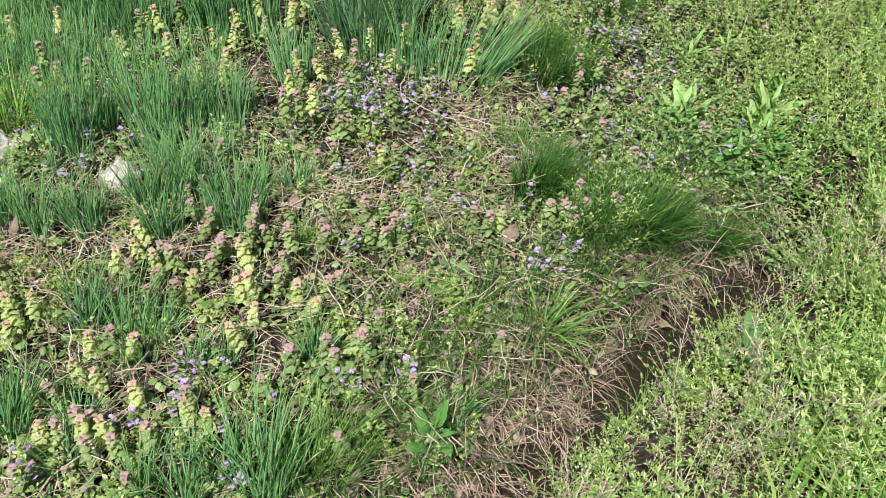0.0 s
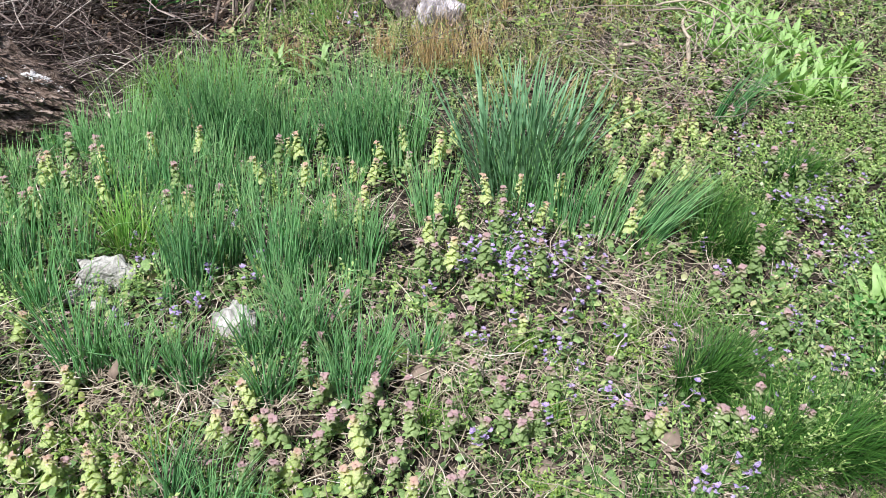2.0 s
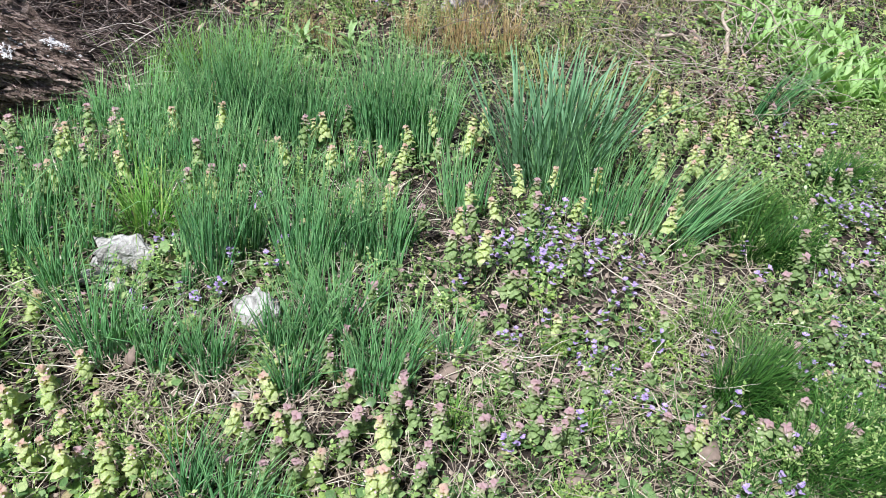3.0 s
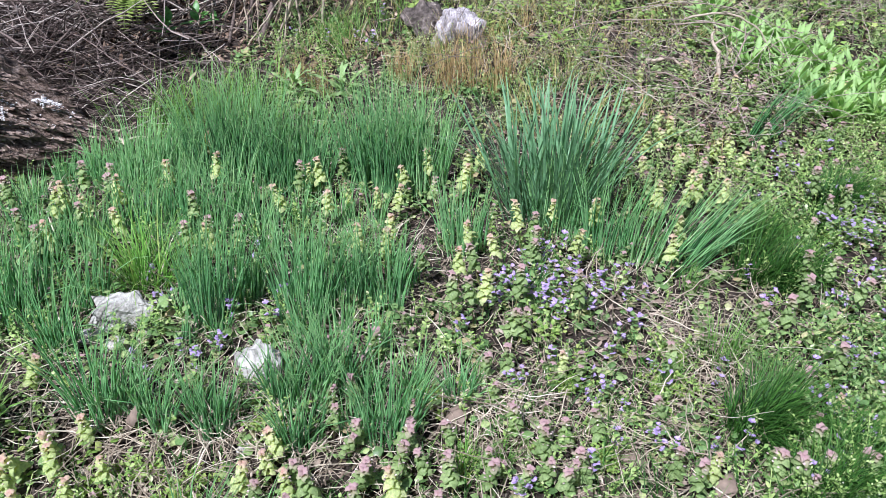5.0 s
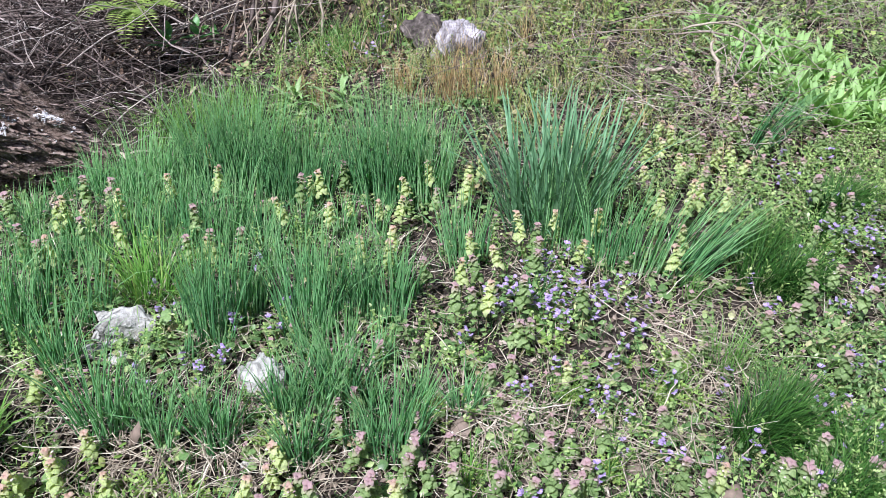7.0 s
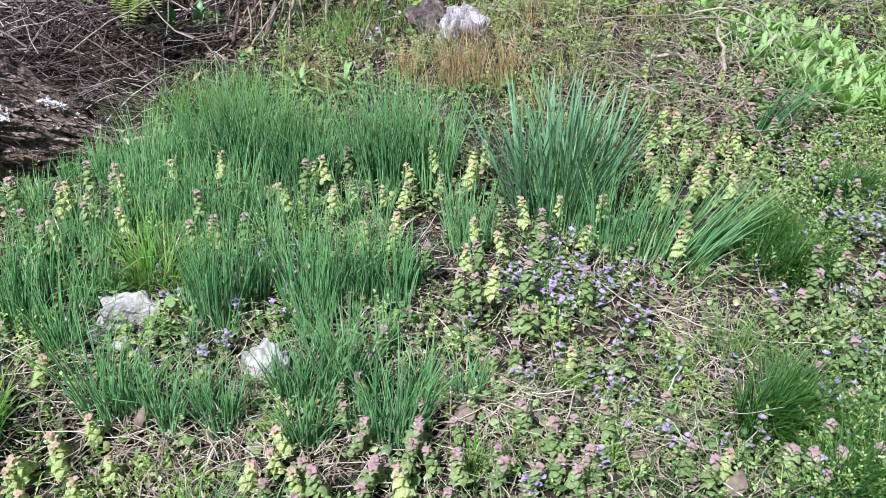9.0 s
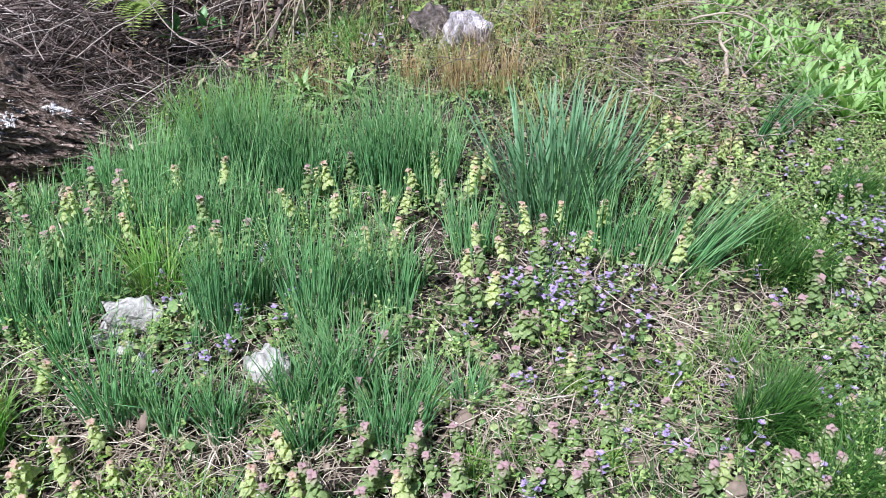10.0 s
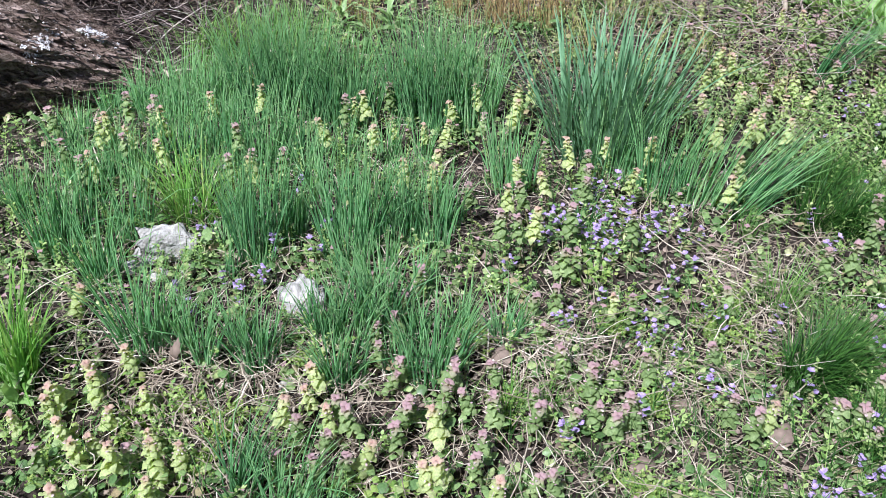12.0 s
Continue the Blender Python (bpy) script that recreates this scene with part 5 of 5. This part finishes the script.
def sprig_bud():
    v = Soup()
    a = sprig_chick(0.1, 0.008, 6)
    v.v, v.f, v.t, v.m, v.n = [a[0]], [a[1]], [a[2]], [a[3]], len(a[0])
    n = 6
    b = np.repeat(a[0][[20]], n, 0) + rng.normal(0, 0.008, (n, 3))
    v.add(*leaves(b, u(0, 6.3, n), u(0.003, 0.005, n), u(0.003, 0.004, n), u(0.4, 1.4, n), u(0, 0.4, n), "round", 3, 0.2, True), slot=1)
    return v.arrays()


def sprig_panicle():
    s = Soup()
    p, side = arcs(np.zeros((1, 3)), u(0, 6, 1), u(0.12, 0.19, 1), u(0.1, 0.4, 1), u(0, 0.6, 1), 8)
    s.add(*ribbons(p, side, np.full((1, 8), 0.0005), flat=True))
    n = 18
    at = p[0, rng.integers(4, 8, n)]
    q, side = arcs(at, u(0, 6.3, n), u(0.01, 0.03, n), u(0.4, 1.3, n), u(0, 0.6, n), 3)
    s.add(*ribbons(q, side, np.array([[0.0003, 0.0003, 0.0009]]) * np.ones((n, 1)), flat=True))
    return s.arrays()


def carpet(name, makers, x, y, size, label, category, mats, lift=0.0, lean=0.25):
    s, pick = Soup(), rng.integers(0, len(makers), len(x))
    for i, tpl in enumerate(makers):
        q = pick == i
        n = int(q.sum())
        if n:
            add_scatter(s, tpl, on_ground(x[q], y[q], lift), u(0, 6.3, n), (size[q] if np.ndim(size) else size) * u(0.7, 1.3, n), rng.normal(0, lean, (n, 2)))
    return tagged(new(name, s.mesh(name, *mats)), label, category, "", "stuff")


def masked(n, mask, **box):
    x, y = in_field(n, **box)
    q = mask(x, y)
    if q.dtype != bool:
        q = rng.random(len(x)) < q
    return x[q], y[q]


left_side = lambda x, y: (across(x, y) > 0.12 + 0.07 * waves(x, y, 0.05, 40)) | (along(x, y) > 0.45 + 0.1 * waves(x, y, 0.08, 41))  # noqa: E731
bank_side = lambda x, y: across(x, y) > 0.04  # noqa: E731
thin = lambda x, y: 1 - 0.35 * smooth(0.6, 0.4, np.abs(x + 0.12)) * smooth(0.75, 0.5, np.abs(y - 1.85))  # noqa: E731
off_brush = lambda x, y: ~((x < -1.45 - 0.2 * (y - 3)) & (y > 2.9)) & ~((x < -1.6) & (y > 2.55))  # noqa: E731

# litter
x, y = masked(28000, lambda x, y: bank_side(x, y) & (rng.random(len(x)) < 0.5 + 0.4 * (thin(x, y) < 0.9)))
n = len(x)
p, side = arcs(on_ground(x, y, 0.0) + np.stack([0 * x, 0 * x, u(0.0, 0.03, n)], -1), u(0, 6.3, n), u(0.015, 0.09, n), u(1.2, 1.65, n), u(-0.5, 0.7, n), 4, 1.2, 0.3)
lit = Soup().add(*ribbons(p, side, u(0.0005, 0.0013, n)[:, None] * np.array([[0.8, 1, 1, 0.7]]), 0.6))
x, y = np.concatenate([rng.normal(-0.88, 0.2, 480), rng.normal(-0.1, 0.3, 160), rng.normal(-0.75, 0.2, 130)]), np.concatenate([rng.normal(1.52, 0.1, 480), rng.normal(1.75, 0.25, 160), rng.normal(1.3, 0.12, 130)])
for px, py, n in ((0.15, 2.14, 130), (0.2, 2.0, 90), (-0.22, 1.78, 110), (-0.33, 1.72, 80), (0.0, 1.8, 80), (0.35, 2.2, 60), (0.3, 2.75, 60), (0.62, 2.35, 70)):
    x, y = np.concatenate([x, rng.normal(px, 0.05, n)]), np.concatenate([y, rng.normal(py, 0.045, n)])
n = len(x)
p, side = arcs(on_ground(x, y, 0.006) + np.stack([0 * x, 0 * x, u(0.0, 0.035, n)], -1), u(0, 6.3, n), u(0.05, 0.15, n), u(1.3, 1.6, n), u(-0.4, 0.6, n), 5, 1.2, 0.4)
lit.add(*ribbons(p, side, u(0.0006, 0.0014, n)[:, None] * np.array([[0.8, 1, 1, 1, 0.6]]), 0.6))
# longer broken stems lying over the low leaves
x, y = masked(3200, lambda x, y: bank_side(x, y) & (waves(x, y, 0.12, 81) > -0.15) & ((y < 2.3) & (x > -0.7) | (y < 1.7) | (y > 2.8)), x0=-1.5, x1=1.2, y1=3.6)
n = len(x)
p, side = arcs(on_ground(x, y, 0.012) + np.stack([0 * x, 0 * x, u(0.0, 0.05, n)], -1), u(0, 6.3, n), u(0.06, 0.2, n), u(1.25, 1.6, n), u(-0.4, 0.5, n), 6, 1.2, 0.22)
lit.add(*tubes(p, u(0.0006, 0.0016, n)[:, None] * np.array([[1, 1, 1, 0.95, 0.85, 0.6]]), 4))
tagged(new("straw_litter", lit.mesh("straw_litter", M_STRAW)), "scattered dry straw stalks over the soil", "straw", "", "stuff")
x, y = masked(14000, lambda x, y: bank_side(x, y))
x, y = np.concatenate([x, rng.normal(-0.05, 0.35, 1200), rng.normal(-0.85, 0.22, 500)]), np.concatenate([y, rng.normal(1.75, 0.3, 1200), rng.normal(1.48, 0.14, 500)])
n = len(x)
lit = Soup().add(*leaves(on_ground(x, y, 0.006), u(0, 6.3, n), u(0.01, 0.03, n), u(0.005, 0.014, n), u(1.2, 1.8, n), u(-0.5, 0.8, n), "oval", 4, 0.4, False, 0.35))
tagged(new("leaf_litter", lit.mesh("leaf_litter", M_DEAD)), "brown leaf litter crumbled over the soil", "leaf litter", "", "stuff")

IVY = [sprig_ivy() for _ in range(7)]
CHICK = [sprig_chick() for _ in range(7)]
LIME = [sprig_lime() for _ in range(5)]
GRASS = [sprig_grass() for _ in range(6)]

x, y = masked(9600, lambda x, y: np.where(left_side(x, y) & off_brush(x, y), np.clip(0.42 + 0.95 * waves(x, y, 0.06, 11), 0.04, 1) * np.where((x < -0.55) & (y < 1.65), np.where(y < 1.36, 0.7, 0.3), 1) * thin(x, y), 0))
carpet("ivy_leaves", IVY, x, y, 1.15, "low carpet of small rounded green ivy leaves", "ground cover", (M_IVY,))
x, y = masked(7600, lambda x, y: np.where(left_side(x, y) & off_brush(x, y), np.clip(0.4 + 0.9 * waves(x, y, 0.07, 12) + 0.35 * smooth(-0.2, 0.5, x), 0.04, 1) * np.where((x < -0.3) & (y < 1.65), 0.45, 1) * thin(x, y), 0))
for px, py, n in ((0.45, 1.76, 42), (0.4, 1.7, 22), (0.53, 1.85, 24), (0.47, 2.46, 30), (0.44, 2.55, 20), (0.34, 2.36, 16), (0.66, 1.83, 16)):
    x, y = np.concatenate([x, rng.normal(px, 0.035, n)]), np.concatenate([y, rng.normal(py, 0.03, n)])
carpet("weed_sprigs", CHICK, x, y, 1.0, "small leafy green weed sprigs between taller plants", "weeds", (M_CRESS,))
x, y = masked(5200, lambda x, y: np.where(left_side(x, y) & off_brush(x, y) & (waves(x, y, 0.07, 13) > 0.6), 0.8, 0.015))
for px, py in ((-0.03, 1.68), (0.09, 1.95), (0.11, 2.03), (-0.93, 1.45), (-0.86, 1.41), (-0.85, 1.35), (-0.41, 1.73), (-1.02, 1.4), (0.05, 1.44), (-0.05, 1.48), (-0.82, 1.43), (-0.08, 1.02), (0.1, 1.37), (-0.2, 1.3), (-0.13, 1.87)):
    x, y = np.concatenate([x, rng.normal(px, 0.02, 13)]), np.concatenate([y, rng.normal(py, 0.016, 13)])
carpet("lime_sprigs", LIME, x, y, 1.15, "patches of feathery yellow-green sprigs on the soil", "weeds", (M_LIME,))
spots = ((-0.2, 2.02), (-0.23, 2.05), (-0.31, 1.84), (-0.37, 1.9), (-1.08, 1.47), (-1.0, 1.39), (-0.52, 1.36), (-0.1, 1.99), (-0.58, 1.33), (-1.15, 1.35), (-1.05, 1.3), (-1.2, 1.46), (-0.9, 1.3), (-0.97, 1.24))
x, y = np.concatenate([rng.normal(a, 0.025, 5) for a, _ in spots]), np.concatenate([rng.normal(b, 0.025, 5) for _, b in spots])
carpet("yellow_leaves", IVY, x, y, 0.95, "small clusters of rounded yellow-green leaves", "ground cover", (M_LIME,), 0.01, 0.3)
x, y = masked(3800, lambda x, y: np.where(left_side(x, y) & off_brush(x, y), np.clip(0.45 + 0.5 * waves(x, y, 0.16, 14), 0.08, 1), 0))
carpet("thin_grass", GRASS, x, y, 1.0, "thin short grass growing between the weeds", "grass", (M_TURF,))

YOUNG = []
for i in range(6):
    s = Soup()
    tall = rng.uniform(0.035, 0.065)
    p, side = arcs(np.zeros((1, 3)), u(0, 6, 1), np.array([tall]), u(0, 0.3, 1), u(-0.2, 0.2, 1), 5)
    s.add(*ribbons(p, side, np.full((1, 5), 0.0008), flat=True))
    for j in range(4):
        m, big = 4, 0.015 - 0.0025 * j
        ln = big * u(0.8, 1.15, m)
        v, f, t = leaves(np.repeat(p[:, j + 1], m, 0), u(0, 6.3, 1) + np.arange(m) * math.pi / 2, ln, ln * 0.9, u(0.8, 1.1, m), u(0.6, 1.4, m), "heart", 4, 0.25)
        s.add(v, f, np.full(len(t), 0.5 + 0.18 * j))
    YOUNG.append(s.arrays())
x, y = masked(2500, lambda x, y: np.where(left_side(x, y) & off_brush(x, y), np.clip(0.25 + 0.6 * waves(x, y, 0.13, 51) + 0.35 * smooth(2.8, 3.1, y) * smooth(-0.3, 0, x), 0.02, 1), 0))
carpet("young_nettles", YOUNG, x, y, 1.0, "young dead nettles with dull purple-green leaves", "dead nettle", (M_NET_GREEN,))
x, y = np.concatenate([u(0.3, 1.7, 2500), rng.normal(0.93, 0.1, 200)]), np.concatenate([u(1.85, 3.3, 2500), rng.normal(1.86, 0.12, 200)])
q = (left_side(x, y) | (across(x, y) > 0.02) & (along(x, y) > 0.25)) & (x < 0.52 * y + 0.5) & (waves(x, y, 0.1, 65) > -0.22)
split = 2.45 + rng.normal(0, 0.25, len(x)) - 1.0 * smooth(0.95, 1.2, x)
carpet("tall_weeds", [sprig_chick(rng.uniform(0.08, 0.12), rng.uniform(0.011, 0.016), 6) for _ in range(9)], x[q & (y < split)], y[q & (y < split)], 1.1, "ankle-high mix of green leafy weeds", "weeds", (M_IVY,), 0.0, 0.4)
carpet("pale_weeds", [sprig_chick(rng.uniform(0.07, 0.12), rng.uniform(0.009, 0.013), 7) for _ in range(9)], x[q & (y >= split)], y[q & (y >= split)], 1.0, "ankle-high pale green weeds", "weeds", (M_CRESS,), 0.0, 0.4)
x, y = rng.normal(1.25, 0.2, 420), rng.normal(2.55, 0.25, 420)
q = (x > 0.95) & (across(x, y) > 0.02)
carpet("tall_pale_weeds", [sprig_whorl(rng.uniform(0.11, 0.18), 7) for _ in range(7)], x[q], y[q], 1.15, "knee-high pale yellow-green weeds beyond the ditch", "weeds", (M_CRESS,), 0.0, 0.3)
n = 70
carpet("dark_weed_leaves", IVY, rng.normal(0.87, 0.1, n), rng.normal(2.1, 0.08, n), 1.35, "dark green rounded leaves around blue flowers", "weeds", (M_DOCK,), 0.03, 0.4)
# weeds on the bank behind
x, y = u(-1.45, 1.6, 2100), u(2.75, 4.7, 2100)
q = off_brush(x, y) & (waves(x, y, 0.12, 61) > -0.25)
x, y, q = np.concatenate([x, u(0.5, 1.7, 500)]), np.concatenate([y, u(3.5, 4.6, 500)]), np.concatenate([q, np.full(500, True)])
carpet("bank_weeds", [sprig_chick(rng.uniform(0.06, 0.11), rng.uniform(0.008, 0.014), 6) for _ in range(9)], x[q], y[q], 1.0, "mixed green weeds and vine leaves over the bank", "weeds", (M_BANK,), 0.0, 0.4)
x, y = u(-1.3, 0.3, 480), u(2.95, 4.3, 480)
q = waves(x, y, 0.15, 63) > -0.1
carpet("bank_grass", [sprig_grass(0.13, 8, 0.0009) for _ in range(6)], x[q], y[q], 1.0, "olive and straw-coloured grass on the bank", "grass", (M_OLIVE,), 0.0, 0.3)

x, y = np.concatenate([rng.normal(-0.1, 0.4, 190), rng.normal(0.25, 0.25, 150), rng.normal(0.85, 0.35, 170)]), np.concatenate([rng.normal(3.75, 0.3, 190), rng.normal(3.3, 0.2, 150), rng.normal(4.15, 0.25, 170)])
x, y = x[y > 2.95], y[y > 2.95]
n = len(x)
tang = Soup().add(*rods(on_ground(x, y, 0.0) + np.stack([0 * x, 0 * x, u(0, 0.14, n)], -1), u(0, 6.3, n), u(0.12, 0.42, n), u(0.6, 1.5, n), u(0, 1.5, n), u(0.0008, 0.002, n), u(0.0005, 0.001, n), 8, 0.3, 4))
tagged(new("vine_tangle", tang.mesh("vine_tangle", M_PALE)), "tangle of thin pale dead vines over the bank", "vine", "", "stuff")
x, y = np.concatenate([u(-2.3, -0.9, 2400), u(-3.1, -1.5, 700), u(-0.5, 1.2, 1700)]), np.concatenate([u(3.4, 4.6, 2400), u(3.2, 4.2, 700), u(3.0, 4.5, 1700)])
n = len(x)
lit = Soup().add(*leaves(on_ground(x, y, 0.01), u(0, 6.3, n), u(0.018, 0.05, n), u(0.008, 0.022, n), u(0.7, 1.7, n), u(-0.5, 1.2, n), "oval", 4, 0.4, False, 0.5))
tagged(new("bank_litter", lit.mesh("bank_litter", M_RUST)), "reddish-brown fallen leaves on the steep bank", "leaf litter", "", "stuff")
n = 60
carpet("bank_blades", [sprig_grass(0.12, 8, 0.001) for _ in range(5)], rng.normal(-1.15, 0.13, n), rng.normal(3.66, 0.09, n), 1.0, "soft green grass on the steep bank beside the rocks", "grass", (M_BLADE,), 0.0, 0.3)
TINY = [sprig_chick(0.025, 0.006, 4) for _ in range(8)]
x, y = masked(7500, lambda x, y: np.where(left_side(x, y) & off_brush(x, y) & (y < 3.0), np.clip(0.55 + 0.5 * waves(x, y, 0.07, 71), 0.1, 1), 0))
x, y = np.concatenate([x, rng.normal(0.05, 0.33, 1300), rng.normal(-0.85, 0.2, 300)]), np.concatenate([y, rng.normal(1.68, 0.24, 1300), rng.normal(1.75, 0.12, 300)])
x, y = x[across(x, y) > 0.12], y[across(x, y) > 0.12]
carpet("tiny_weeds", TINY, x, y, 1.0, "tiny seedling weeds covering the soil", "weeds", (M_IVY,), 0.0, 0.3)

n = 280
x, y = u(-0.9, 1.5, n), u(3.6, 4.6, n)
carpet("vine_leaves", IVY, x, y, 1.35, "yellow-green vine leaves trailing over the bank", "vine", (M_LIME,), 0.05, 0.5)

x, y = np.concatenate([rng.normal(-1.5, 0.1, 70), rng.normal(-1.3, 0.15, 60)]), np.concatenate([rng.normal(2.88, 0.07, 70), rng.normal(3.0, 0.08, 60)])
carpet("bleached_grass", [sprig_grass(rng.uniform(0.12, 0.2), 5, 0.001) for _ in range(6)], x, y, 1.0, "pale yellow-green grass at the foot of the brush", "grass", (M_WEEP,), 0.0, 0.35)

# chickweed on the ditch's far side
x, y = u(0.0, 2.1, 19500), u(0.6, 3.3, 19500)
q = ((across(x, y) < -0.055 + 0.05 * waves(x, y, 0.06, 44)) | ((along(x, y) > 0.6) & (across(x, y) < -0.02))) & (waves(x, y, 0.07, 45) > -0.75 + 0.5 * rng.random(len(x))) & (x < 0.52 * y + 0.5 + rng.normal(0, 0.1, len(x))) & (across(x, y) > -1.1 + rng.normal(0, 0.1, len(x))) & (y > 0.62 + rng.normal(0, 0.06, len(x)))
x, y = x[q], y[q]
TALL = [sprig_chick(rng.uniform(0.06, 0.12), rng.uniform(0.008, 0.011), 9, 0.55) for _ in range(5)] + [sprig_whorl(rng.uniform(0.07, 0.14)) for _ in range(9)]
carpet("chickweed", TALL, x, y, np.clip(1 + 0.6 * waves(x, y, 0.09, 47), 0.45, 1.75) * (1 - 0.45 * smooth(-0.3, -0.12, across(x, y)) * smooth(0.5, 0.3, along(x, y))), "dense mass of light green chickweed overhanging the ditch", "chickweed", (M_CRESS,), -0.01, 0.4)
q = rng.random(len(x)) < 0.12
carpet("budding_weeds", [sprig_bud() for _ in range(5)], x[q], y[q], 1.1, "light green weeds with tiny white flower buds", "weeds", (M_CRESS, M_BUD), 0.02, 0.3)
q = rng.random(len(x)) < 0.022
carpet("pale_grass", [sprig_grass(0.16, 6, 0.0008) for _ in range(5)], x[q], y[q], 1.0, "thin pale grass stems rising from the chickweed", "grass", (M_WEEP,), 0, 0.3)

n = 45
carpet("white_budded_weed", [sprig_bud() for _ in range(4)], rng.normal(0.47, 0.05, n), rng.normal(1.74, 0.06, n), 1.0, "light green weed with tiny white flowers", "weeds", (M_CRESS, M_BUD), 0.02, 0.3)
# dead stems hanging down the ditch's bare bank
n = 1150
s0, d0 = np.concatenate([u(-0.9, 0.6, 1150), u(-1.05, -0.35, 800)]), np.concatenate([u(0.04, 0.3, 1150), u(-0.02, 0.24, 800)])
n = len(s0)
x, y = ditch_at(s0, d0)
p, side = arcs(on_ground(x, y, 0.005), rng.normal(math.atan2(-DITCH[2][1], -DITCH[2][0]), 0.7, n), u(0.04, 0.13, n), u(0.8, 1.5, n), u(0.3, 1.3, n), 6, 1.2, 0.25)
hang = Soup().add(*ribbons(p, side, u(0.0006, 0.0013, n)[:, None] * np.array([[1, 1, 1, 0.9, 0.7, 0.3]]), 0.4))
tagged(new("hanging_stems", hang.mesh("hanging_stems", M_HUSK)), "dry pinkish-brown stems hanging down the ditch bank", "dry grass", "", "stuff")
n = 620
x, y = ditch_at(u(-1.05, 0.5, n), u(0.03, 0.34, n))
carpet("bank_edge_grass", [sprig_grass(0.1, 6, 0.0009) for _ in range(5)], x, y, 1.0, "thin dark green grass on the lip of the ditch", "grass", (M_TURF,), 0.0, 0.4)
n = 560
x, y = ditch_at(u(-0.9, 0.5, n), u(0.05, 0.32, n))
lit = Soup().add(*leaves(on_ground(x, y, 0.008), u(0, 6.3, n), u(0.02, 0.05, n), u(0.01, 0.026, n), u(1.0, 1.8, n), u(-0.6, 0.9, n), "oval", 5, 0.45, False, 0.5))
tagged(new("ditch_litter", lit.mesh("ditch_litter", M_DEAD)), "curled brown leaves caught on the ditch bank", "leaf litter", "", "stuff")
# pale seed heads over the chickweed
n = 1700
x, y = u(0.15, 1.9, n), u(0.6, 2.8, n)
q = (across(x, y) < -0.12) & (across(x, y) > -1.0) & (waves(x, y, 0.14, 91) > -0.25)
carpet("seed_heads", [sprig_panicle() for _ in range(6)], x[q], y[q], 1.0, "fine pale seed heads floating over the chickweed", "grass", (M_STRAW,), 0.0, 0.3)

# rough grass round about the plot
n = 10000
x, y = rng.normal(-0.4, 4.0, n), rng.normal(2.0, 4.0, n)
q = ~((y > 0.6) & (y < 4.6) & (np.abs(x + 0.25 + 0.1 * (y - 1)) < 0.62 * (y + 0.25) + 0.1)) & (np.hypot(x, y - 0.2) > 0.45) & (across(x, y) ** 2 > 0.01) & ~((x < -1.5) & (x > -3.2) & (y > 2.5) & (y < 4.4))
x, y = x[q], y[q]
s = Soup()
n = 5 * len(x)
base = np.repeat(on_ground(x, y), 5, 0) + rng.normal(0, 0.03, (n, 3)) * [1, 1, 0]
p, side = arcs(base, u(0, 6.3, n), u(0.06, 0.2, n), u(0, 0.6, n), u(0.2, 1.0, n), 3)
s.add(*ribbons(p, side, u(0.002, 0.006, n)[:, None] * np.array([[1, 0.8, 0.1]]), flat=True))
tagged(new("rough_grass", s.mesh("rough_grass", M_WEEP)), "rough green grass round about the weedy plot", "grass", "", "stuff")
